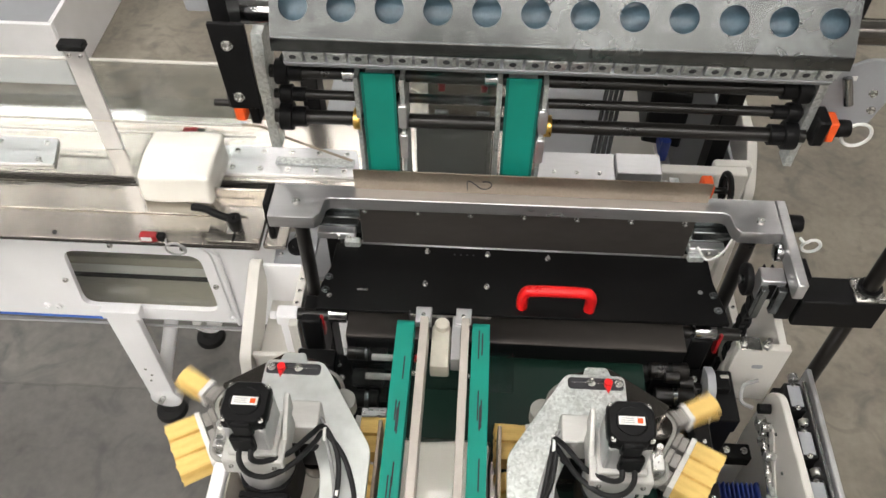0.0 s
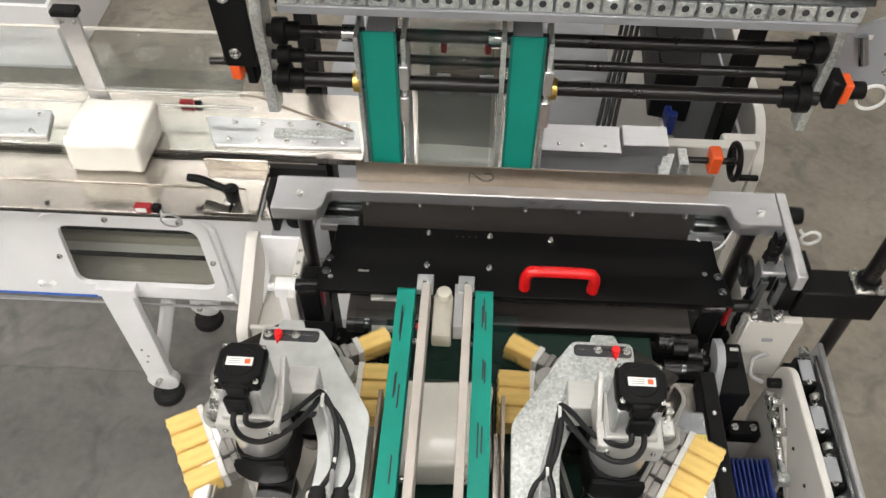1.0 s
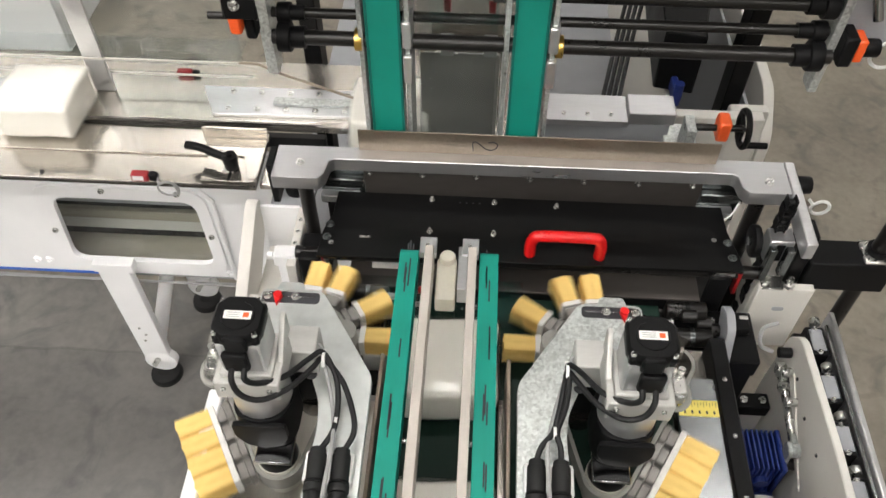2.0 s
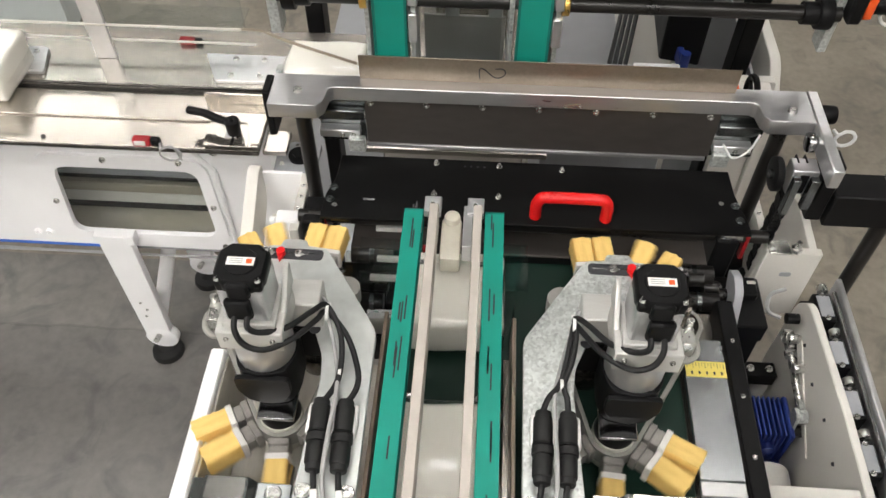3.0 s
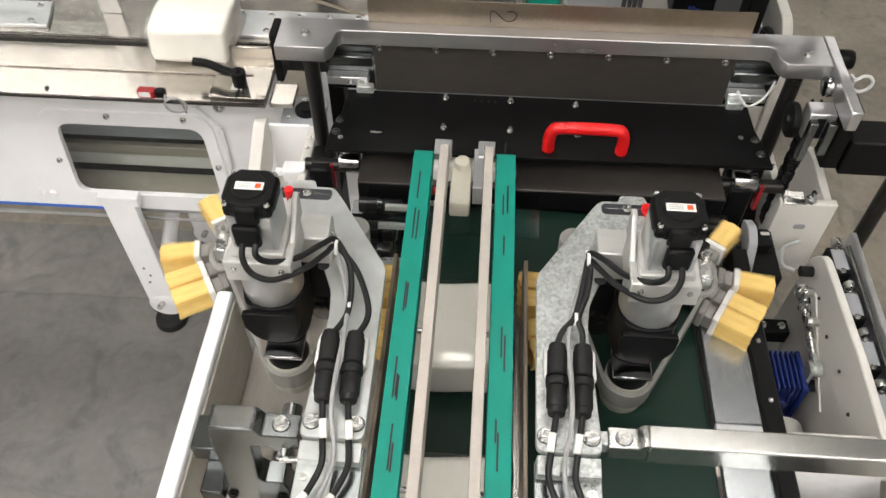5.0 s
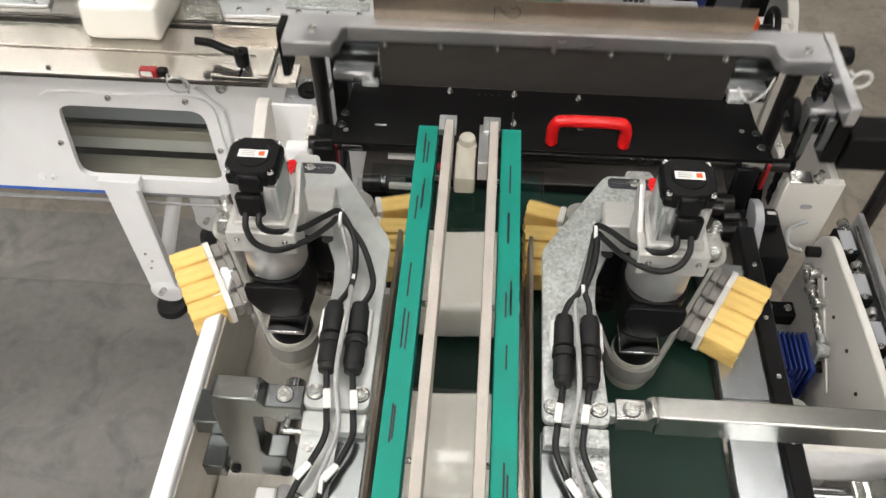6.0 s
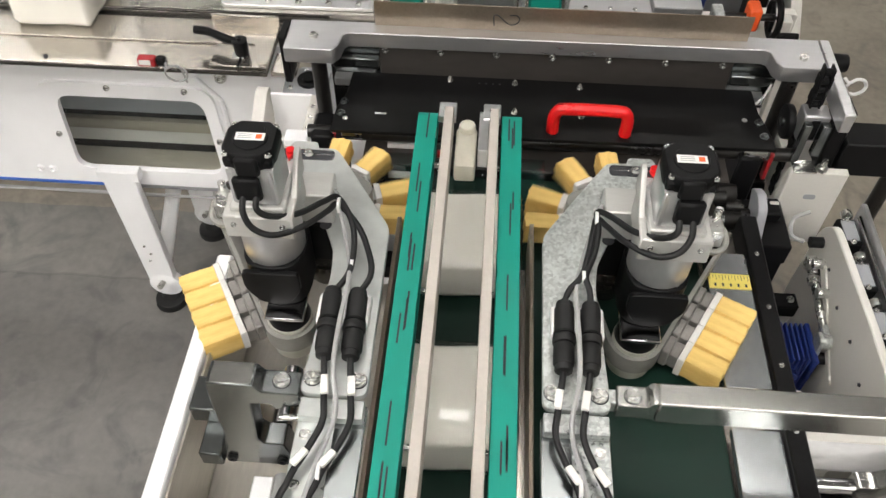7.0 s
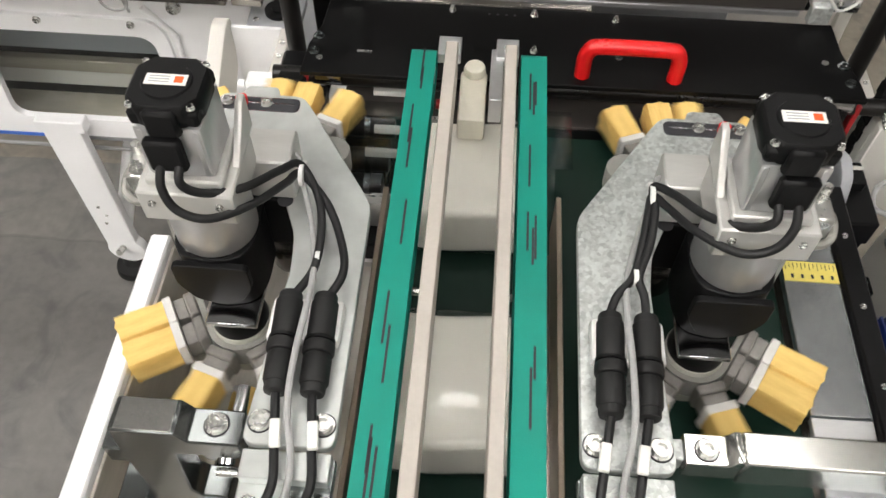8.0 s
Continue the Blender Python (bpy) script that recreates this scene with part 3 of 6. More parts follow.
def far_frame():
    t = thing("rear_machine_frame", "white rear frame of the machine with open bays", "machine frame", (0.3, 1.5, 0))
    part("front_beam", box(0.13, 0.672, 1.245, 1.275, 0.66, 0.85, 0.003), M_CREAM, t)
    part("side_plate", prism(rounded([(1.25, 0.3), (2.6, 0.3), (2.6, 0.85), (1.36, 0.85), (1.27, 0.77)], 0.03), "x", 0.690, 0.715, 0.002), M_CREAM, t)
    part("front_plate", prism(rounded([(0.60, 0.30), (0.689, 0.30), (0.689, 0.848), (0.60, 0.848)], 0.01), "y", 1.276, 1.30, 0.002), M_CREAM, t)
    part("inner_sheet", box(0.66, 0.668, 1.30, 2.5, 0.35, 0.80, 0.001), M_GREYPAINT, t)
    part("middle_plate", box(0.475, 0.487, 1.276, 2.4, 0.35, 0.80, 0.001), M_CREAM, t)
    part("left_plate", box(0.14, 0.152, 1.276, 2.4, 0.35, 0.80, 0.001), M_CREAM, t)
    part("bay_floor", box(-0.5, 0.689, 1.31, 2.6, 0.28, 0.3, 0.001), M_GREYPAINT, t)
    part("rear_body", box(-0.22, 0.14, 1.30, 2.2, 0.3, 0.86, 0.004), M_STEEL, t)
    part("deck_plate", box(0.165, 0.345, 1.14, 1.225, 0.905, 0.92, 0.001), M_ALUX, t)
    part("deck_block", box(0.346, 0.445, 1.15, 1.215, 0.905, 0.935, 0.002), M_ALUX, t)
    part("deck_support", box(0.17, 0.44, 1.16, 1.244, 0.66, 0.904, 0.002), M_GREYPAINT, t)
    for x in (0.21, 0.26, 0.31):
        screw(t, (x, 1.16, 0.92), "z", 0.004)
    part("black_guard", prism([(0.44, 1.38), (0.53, 1.36), (0.535, 1.40), (0.63, 1.85), (0.46, 1.85)], "z", 0.82, 0.98, 0.004), M_BLACK, t)
    part("blue_valve", joined(box(0.47, 0.486, 1.29, 1.36, 0.84, 0.875, 0.003), rod((0.478, 1.30, 0.86), (0.478, 1.30, 0.90), 0.011, 12)), M_BLUE, t)
    for k in range(4):
        part("cable", tube([(0.30 + 0.012 * k, 1.24, 0.87), (0.34 + 0.012 * k, 1.42, 0.92), (0.40 + 0.014 * k, 1.70, 0.90), (0.44 + 0.014 * k, 2.0, 0.85)], 0.005, 8), M_CABLE, t)
    part("centre_deck", box(-0.2, 0.162, 0.955, 1.298, 0.885, 0.897, 0.001), M_STEEL, t)
    part("centre_back", box(-0.08, 0.08, 1.30, 1.306, 0.92, 1.06, 0.001), M_STEEL, t)
    return t


def hand_wheel():
    t = thing("hand_wheel", "black spoked hand wheel with an orange position dial", "hand wheel", (0.54, 1.07, 0.95))
    bm = bmesh.new()
    n, k, R, r = 28, 8, 0.036, 0.0065
    vs = [[bm.verts.new((0.556 + r * math.sin(b), 1.065 + (R + r * math.cos(b)) * math.cos(a), 0.980 + (R + r * math.cos(b)) * math.sin(a))) for b in [2 * math.pi * j / k for j in range(k)]] for a in [2 * math.pi * i / n for i in range(n)]]
    for i in range(n):
        for j in range(k):
            bm.faces.new((vs[i][j], vs[i][(j + 1) % k], vs[(i + 1) % n][(j + 1) % k], vs[(i + 1) % n][j]))
    bmesh.ops.recalc_face_normals(bm, faces=bm.faces)
    part("rim", bm, M_BLACK, t)
    part("spokes", joined(*[rod((0.556, 1.065, 0.980), (0.556, 1.065 + R * math.cos(a), 0.980 + R * math.sin(a)), 0.004, 8) for a in (0.5, 2.6, 4.7)]), M_BLACK, t)
    part("grip", rod((0.563, 1.05, 0.950), (0.608, 1.05, 0.950), 0.007, 12, bev=0.002), M_BLACK, t)
    part("shaft", rod((0.44, 1.065, 0.980), (0.556, 1.065, 0.980), 0.007, 12), M_SHAFT, t)
    part("dial", box(0.502, 0.526, 1.045, 1.085, 0.958, 1.006, 0.004), M_ORANGE, t, "orange position dial")
    part("bracket", box(0.44, 0.46, 1.04, 1.09, 0.86, 0.99, 0.002), M_GALV, t)
    part("foot_plate", box(0.43, 0.50, 1.10, 1.20, 0.855, 0.87, 0.002), M_GALV, t)


machine_frame()
far_frame()
hand_wheel()


# ---- the line of belts in the middle ----
def main_conveyor():
    t = thing("outfeed_conveyor", "dark green belt conveyor between stainless side strips", "conveyor", (0.05, 0.2, 0.5))
    part("belt", box(-0.095, 0.365, -2.3, 0.69, 0.885, 0.893, 0.002), M_GREEN, t, "dark green belt")
    part("roller", rod((-0.15, 0.70, 0.862), (0.42, 0.70, 0.862), 0.027, 24), M_SHAFT, t)
    sd = part("side_strip", box(0.367, 0.432, 0.285, 0.525, 0.905, 0.9165, 0.001), M_BRIGHT, t, "scuffed aluminium side strip")
    part("strip_lip", box(0.367, 0.432, 0.262, 0.284, 0.905, 0.914, 0.001), M_ALU, t)
    part("side_strip", box(0.367, 0.432, -2.3, 0.225, 0.900, 0.912, 0.001), M_BRIGHT, t)
    part("angle_strip", box(0.433, 0.460, -2.3, 0.60, 0.8715, 0.925, 0.002), M_BLACK, t)
    part("strip_web", box(0.366, 0.432, -2.3, 0.60, 0.80, 0.884, 0.001), M_STEEL, t)
    for k in range(6):
        screw(t, (0.447, 0.52 - 0.1 * k, 0.925), "z", 0.003)
    rl = part("ruler_tape", box(0.368, 0.431, 0.455, 0.483, 0.9168, 0.9176, 0), M_YELLOW, t, "yellow measuring tape")
    for k in range(13):
        part("tick", box(0.3707 + 0.0047 * k, 0.3713 + 0.0047 * k, 0.474 if k % 2 else 0.471, 0.480, 0.9177, 0.9181, 0), M_INK_HOLE, rl)
    for k in range(5):
        part("digit_bar", box(0.376 + 0.0115 * k, 0.379 + 0.0115 * k, 0.459, 0.4645, 0.9177, 0.9181, 0), M_INK_HOLE, rl)
    # bed below the belt
    part("bed", box(-0.095, 0.36, -2.3, 0.66, 0.845, 0.8835, 0.002), M_GREYPAINT, t)
    for x, yy in ((-0.07, -2.2), (0.34, -2.2)):
        part("leg", box(x - 0.02, x + 0.02, yy - 0.02, yy + 0.02, 0, 0.845, 0.003), M_WHITE, t)
    # thin guide strips beside the top belts
    for s in (-1, 1):
        x = -0.101 if s < 0 else 0.094
        part("guide_strip", box(x - 0.003, x + 0.003, -1.2, 0.49, 0.93, 1.0, 0.0008), M_BROWN, t, "brown steel guide strip")
        part("guide_foot", box(x - 0.012, x + 0.004, -1.2, 0.46, 0.894, 0.928, 0.001), M_STEEL, t)
    return t


def strip_loop(x0, x1, ya, yb, ztop, h, th):
    """A flat belt bent round two ends."""
    r = h / 2
    outer, n = [], 10
    for k in range(n + 1):
        a = math.pi / 2 - math.pi * k / n
        outer.append((yb - r + r * math.cos(a), ztop - r + r * math.sin(a)))
    for k in range(n + 1):
        a = -math.pi / 2 - math.pi * k / n
        outer.append((ya + r + r * math.cos(a), ztop - r + r * math.sin(a)))
    inner = []
    for k in range(n + 1):
        a = math.pi / 2 - math.pi * k / n
        inner.append((yb - r + (r - th) * math.cos(a), ztop - r + (r - th) * math.sin(a)))
    for k in range(n + 1):
        a = -math.pi / 2 - math.pi * k / n
        inner.append((ya + r + (r - th) * math.cos(a), ztop - r + (r - th) * math.sin(a)))
    return framed(outer, inner, "x", x0, x1)


def top_belts():
    t = thing("top_belt_pair", "two teal toothed belts over the packs with beige rails", "belt conveyor", (0, 0.3, 1.0))
    for k, (x0, x1) in enumerate(((-0.0835, -0.0545), (0.0425, 0.0715))):
        part("teal_belt", strip_loop(x0, x1, -2.2, 0.642, 1.082, 0.042, 0.004), M_TEAL, t, "teal rubber belt with pen marks")
        part("belt_bar", box(x0 + 0.003, x1 - 0.003, -2.18, 0.61, 1.046, 1.0775, 0.001), M_BLACK, t)
        part("pulley", rod((x0 + 0.002, 0.62, 1.061), (x1 - 0.002, 0.62, 1.061), 0.0165, 20), M_ALU, t)
    rails = ((-0.0445, -0.0305), (0.0240, 0.0375))
    for x0, x1 in rails:
        part("slide_rail", box(x0, x1, -2.2, 0.637, 1.035, 1.090, 0.001), M_RAIL, t, "beige plastic slide rail")
        part("rail_bracket", box(x0 - 0.010, x1 + 0.003, 0.638, 0.672, 1.055, 1.068, 0.001), M_ALU, t)
        screw(t, ((x0 + x1) / 2 - 0.004, 0.655, 1.068), "z", 0.003)
    for yy in (0.55, 0.32, 0.10, -0.15, -0.5):
        part("cross_pin", rod((-0.054, yy, 1.05), (-0.045, yy, 1.05), 0.004, 8), M_SCREW, t)
        part("cross_pin", rod((0.038, yy, 1.05), (0.042, yy, 1.05), 0.004, 8), M_SCREW, t)
    part("alu_block", box(0.0085, 0.0235, 0.572, 0.658, 1.028, 1.064, 0.001), M_ALU, t)
    part("block_spring", rod((-0.052, 0.585, 1.04), (-0.046, 0.585, 1.04), 0.006, 12), M_RED, t)
    part("nose_piece", joined(box(-0.0275, 0.0055, 0.585, 0.672, 0.982, 1.016, 0.004, 2), rod((-0.0105, 0.668, 0.984), (-0.0105, 0.668, 1.028), 0.0135, 20, bev=0.005)), M_NOSE, t, "cream plastic nose piece")
    return t


def pen_marks():
    """Clusters of long pen strokes on both belts, each a thing that runs with its belt. Returns them with their start along the belt."""
    rnd = random.Random(4)
    out = []
    for x0 in (-0.069, 0.057):
        y = -0.02 + rnd.uniform(0, 0.05)
        while y < 2.45:
            t = thing("pen_mark", "black pen strokes on the teal belt", "mark", (x0, 0, 0), "pen marks on the belts")
            for k in range(rnd.choice((1, 2, 3))):
                ln = rnd.uniform(0.03, 0.058)
                dx, dy = rnd.uniform(-0.0045, 0.0045), rnd.uniform(-0.02, 0.02)
                part("stroke", box(x0 + dx - 0.0011, x0 + dx + 0.0011, dy - ln / 2, dy + ln / 2, 0.0002, 0.0006, 0), M_INK_HOLE, t)
            out.append((t, x0, y))
            y += rnd.uniform(0.085, 0.15)
    return out


main_conveyor()
top_belts()
pen_mark_things = pen_marks()


# ---- moving cover plate and sealing bar ----
def cover_plate():
    t = thing("cover_plate", "black powder-coated cover plate with a red pull handle", "cover", (0.13, 0.79, 1.0))
    p = part("plate", prism([(-0.243, 0.703), (0.499, 0.709), (0.497, 0.74), (0.484, 0.80), (0.482, 0.859), (-0.225, 0.859), (-0.228, 0.80), (-0.240, 0.76)], "z", 0.997, 1.004, 0.0008), M_PLATE, t)
    for q in ((-0.049, 0.846), (0.066, 0.844), (0.18, 0.841), (-0.048, 0.768), (0.066, 0.768), (0.18, 0.764)):
        part("bolt", joined(rod((*q, 1.0042), (*q, 1.0052), 0.0052, 16), rod((*q, 1.0052), (*q, 1.0092), 0.0042, 6), rod((*q, 1.0092), (*q, 1.0135), 0.0024, 10, bev=0.0006)), M_SCREW, t)
    for q in ((-0.230, 0.745), (-0.228, 0.775), (0.483, 0.738), (0.480, 0.772)):
        part("cap_screw", joined(rod((*q, 1.0042), (*q, 1.0054), 0.0078, 20), framed([(q[0] + 0.0055 * math.cos(a), q[1] + 0.0055 * math.sin(a)) for a in [2 * math.pi * i / 16 for i in range(16)]], [(q[0] + 0.0028 * math.cos(a), q[1] + 0.0028 * math.sin(a)) for a in [2 * math.pi * i / 16 for i in range(16)]], "z", 1.0054, 1.0095)), M_GREYSTEEL, t)
    for q in ((-0.221, 0.733), (0.457, 0.778)):
        part("hole_plug", rod((*q, 1.004), (*q, 1.0052), 0.0045, 12), M_SCREW, t)
    part("slot", box(-0.172, -0.152, 0.748, 0.752, 1.004, 1.0046, 0), M_SCREW, t)
    # Holes are flat black discs, their shade put into the colour.
    for k in range(4):
        part("small_hole", rod((0.003 + 0.012 * k, 0.842, 1.004), (0.003 + 0.012 * k, 0.842, 1.0044), 0.0018, 8), M_INK_HOLE, t)
    h = joined(tube([(0.130, 0.728, 1.004), (0.130, 0.728, 1.032), (0.135, 0.728, 1.047), (0.145, 0.728, 1.052), (0.19, 0.728, 1.053), (0.236, 0.728, 1.052), (0.246, 0.728, 1.047), (0.251, 0.728, 1.032), (0.251, 0.728, 1.004)], 0.0104, 14, 6))
    part("pull_handle", h, M_RED, t, "glossy red plastic pull handle")
    part("lower_sheet", box(-0.19, 0.433, 0.684, 0.86, 0.945, 0.949, 0.001), M_FACE, t)
    part("sheet_flange", box(-0.19, 0.433, 0.684, 0.687, 0.902, 0.9445, 0.0008), M_BLACK, t)
    part("hanger", box(-0.19, -0.18, 0.75, 0.86, 0.949, 0.997, 0.001), M_BLACK, t)
    part("hanger", box(0.42, 0.43, 0.75, 0.86, 0.949, 0.997, 0.001), M_BLACK, t)
    return t


def sealing_bar():
    t = thing("sealing_bar", "aluminium sealing bar with a dark steel face plate", "sealing bar", (0.13, 0.86, 1.0))
    out = [(-0.331, 0.890), (-0.331, 0.808), (-0.248, 0.808), (-0.238, 0.822), (-0.234, 0.852), (-0.226, 0.8585), (0.482, 0.8625), (0.490, 0.857), (0.494, 0.832), (0.504, 0.818), (0.577, 0.818), (0.577, 0.898), (0.50, 0.898)]
    part("beam", prism(out, "z", 1.113, 1.142, 0.0012), M_ALUX, t, "milled aluminium beam")
    part("face_plate", box(-0.176, 0.44, 0.869, 0.875, 1.0085, 1.1125, 0.0008), M_FACE, t, "dark polished steel face plate")
    part("bottom_strip", box(-0.178, 0.435, 0.866, 0.877, 1.000, 1.008, 0.001), M_ALUX, t)
    for k in range(7):
        screw(t, (-0.166 + 0.098 * k, 0.869, 1.102), "-y", 0.0048)
    up = part("upright_sheet", box(-0.183, 0.455, 0.884, 0.8865, 1.1422, 1.190, 0.0004), M_BROWN, t, "brownish upright steel sheet with a pen mark")
    zz = smooth_line([(0.023, 0.8835, 1.152), (0.022, 0.8835, 1.171), (0.030, 0.8835, 1.172), (0.047, 0.8835, 1.156), (0.060, 0.8835, 1.157), (0.066, 0.8835, 1.166), (0.060, 0.8835, 1.174), (0.046, 0.8835, 1.173)], 5)
    part("pen_mark", tube(zz[::2], 0.0010, 5, 2), M_INK_HOLE, up)
    # side blocks beside the face plate
    for s, x0, x1 in ((-1, -0.262, -0.1785), (1, 0.4425, 0.520)):
        part("guide_rail", box(x0, x1, 0.866, 0.880, 1.06, 1.082, 0.002), M_GREYSTEEL, t)
        part("guide_rail", box(x0, x1 - 0.01, 0.862, 0.882, 1.022, 1.04, 0.002), M_ALU, t)
        part("side_web", box(x0, x1, 0.881, 0.889, 1.0, 1.112, 0.001), M_GREYSTEEL, t)
        part("clamp_block", box(x1 - 0.03 if s < 0 else x0, x1 if s < 0 else x0 + 0.03, 0.850, 0.864, 1.0, 1.03, 0.002), M_GALV, t)
        screw(t, ((x0 + x1) / 2, 0.862, 1.03), "-y", 0.004)
        screw(t, ((x0 + x1) / 2 + 0.02, 0.862, 1.03), "-y", 0.004)
    part("air_line", tube([(0.455, 0.86, 1.05), (0.475, 0.845, 1.03), (0.50, 0.85, 1.045), (0.515, 0.865, 1.07)], 0.0022, 6, 5), M_TIE, t)
    for x in (-0.278, 0.529):
        part("guide_post", rod((x, 0.83, 0.70), (x, 0.83, 1.1125), 0.0135, 24), M_SHAFT, t, "upright black guide post")
    # left end cap, right arm and its block
    part("end_cap", box(-0.345, -0.332, 0.835, 0.885, 1.045, 1.143, 0.002), M_BLACK, t)
    part("arm", box(0.578, 0.596, 0.705, 0.90, 1.105, 1.142, 0.002), M_ALU, t)
    part("arm_block", box(0.535, 0.577, 0.738, 0.771, 1.055, 1.108, 0.002), M_ALUX, t)
    # Black patch drawn as the shaded slot.
    part("arm_slot", box(0.548, 0.562, 0.7368, 0.7382, 1.06, 1.10, 0), M_BLACK, t)
    part("arm_fork", joined(box(0.535, 0.547, 0.723, 0.7368, 1.02, 1.10, 0.001), box(0.563, 0.577, 0.723, 0.7368, 1.035, 1.10, 0.001)), M_GREYSTEEL, t)
    part("pulley", rod((0.522, 0.780, 1.060), (0.534, 0.780, 1.060), 0.030, 28, bev=0.002), M_BLACK, t)
    part("pulley_hub", rod((0.517, 0.780, 1.060), (0.522, 0.780, 1.060), 0.008, 16), M_GREYSTEEL, t)
    part("slide_link", box(0.597, 0.625, 0.755, 0.80, 0.975, 1.104, 0.003), M_BLACK, t)
    sb = part("slide_block", box(0.6255, 0.775, 0.745, 0.805, 0.972, 1.046, 0.003), M_BLACK, t, "black slide block on the guide shaft")
    part("flange", box(0.718, 0.772, 0.748, 0.802, 1.046, 1.053, 0.002), M_SCREW, sb)
    part("bushing", rod((0.745, 0.775, 1.053), (0.745, 0.775, 1.062), 0.021, 20), M_BLACK, sb)
    for ex in (-1, 1):
        for ey in (-1, 1):
            screw(sb, (0.745 + 0.02 * ex, 0.775 + 0.02 * ey, 1.053), "z", 0.003)
    part("roller", rod((0.565, 0.80, 1.115), (0.577, 0.80, 1.115), 0.017, 20, bev=0.002), M_CHROME, t)
    part("knob", rod((0.597, 0.86, 1.125), (0.622, 0.86, 1.125), 0.016, 18, bev=0.003), M_BLACK, t)
    part("hose_ring", tube([(0.62, 0.84, 1.11)] + [(0.64 + 0.016 * math.cos(a), 0.83, 1.10 + 0.016 * math.sin(a)) for a in [2.6 - 0.8 * i for i in range(9)]], 0.003, 7, 4), M_TIE, t)
    for p in ((-0.284, 0.845), (0.542, 0.845)):
        screw(t, (*p, 1.142), "z", 0.0065)
    return t


def post_sockets():
    for x in (-0.278, 0.529):
        t = thing("post_socket", "black bushing block that guides an upright post", "bushing", (x, 0.83, 0.44), "bushings of the guide posts")
        part("collar", rod((x, 0.83, 0.80), (x, 0.83, 0.84), 0.023, 24, bev=0.002), M_BLACK, t)
        part("foot_block", box(x - 0.03, x + 0.03, 0.80, 0.86, 0.44, 0.80, 0.003), M_BLACK, t)


def side_slide():
    t = thing("guide_shaft", "upright black guide shaft on a base block", "shaft", (0.74, 0.77, 0.3))
    part("shaft", rod((0.745, 0.775, 0.28), (0.745, 0.775, 1.16), 0.0145, 24), M_SHAFT, t)
    part("base", box(0.70, 0.79, 0.73, 0.82, 0.0, 0.28, 0.003), M_BLACK, t)


def right_rail():
    t = thing("linear_rail_unit", "aluminium linear rail with black carriages on the side wall", "linear rail", (0.69, 0.5, 0.6))
    part("rail_plate", box(0.704, 0.714, 0.33, 0.745, 0.70, 0.818, 0.002), M_ALU, t)
    part("rail_body", box(0.654, 0.699, -0.4, 0.735, 0.62, 0.758, 0.002), M_BLACK, t)
    for k in range(4):
        y = 0.36 + 0.1 * k
        cr = part("carriage", box(0.660, 0.694, y, y + 0.062, 0.7585, 0.800, 0.003), M_BLACK, t)
        part("carriage_top", box(0.665, 0.689, y + 0.008, y + 0.054, 0.8002, 0.8025, 0.0005), M_GREYPAINT, cr)
        for dy in (0.006, 0.056):
            screw(t, (0.677, y + dy, 0.8003), "z", 0.0042)
        part("end_nut", rod((0.684, y + 0.070, 0.792), (0.684, y + 0.084, 0.792), 0.010, 14, bev=0.001), M_SCREW, t)
    part("rod", rod((0.6985, 0.36, 0.806), (0.6985, 0.72, 0.806), 0.004, 12), M_CHROME, t)
    part("lower_frame", box(0.654, 0.70, -0.9, 0.70, 0.40, 0.618, 0.003), M_WHITE, t)


def chain_guard():
    t = thing("drive_chain", "black drive chain running round a sprocket", "chain", (0.55, 0.8, 0.9))
    for k in range(17):
        z = 1.085 - 0.0165 * k
        wide = 0.0105 if k % 2 else 0.0085
        part("link", joined(box(0.553 - wide, 0.553 - wide + 0.003, 0.758, 0.778, z - 0.0105, z + 0.0105, 0.001), box(0.553 + wide - 0.003, 0.553 + wide, 0.758, 0.778, z - 0.0105, z + 0.0105, 0.001), rod((0.545, 0.768, z), (0.561, 0.768, z), 0.0065, 10)), M_BLACK, t)
    part("chain_bracket", box(0.535, 0.545, 0.76, 0.776, 0.60, 0.80, 0.002), M_BLACK, t)


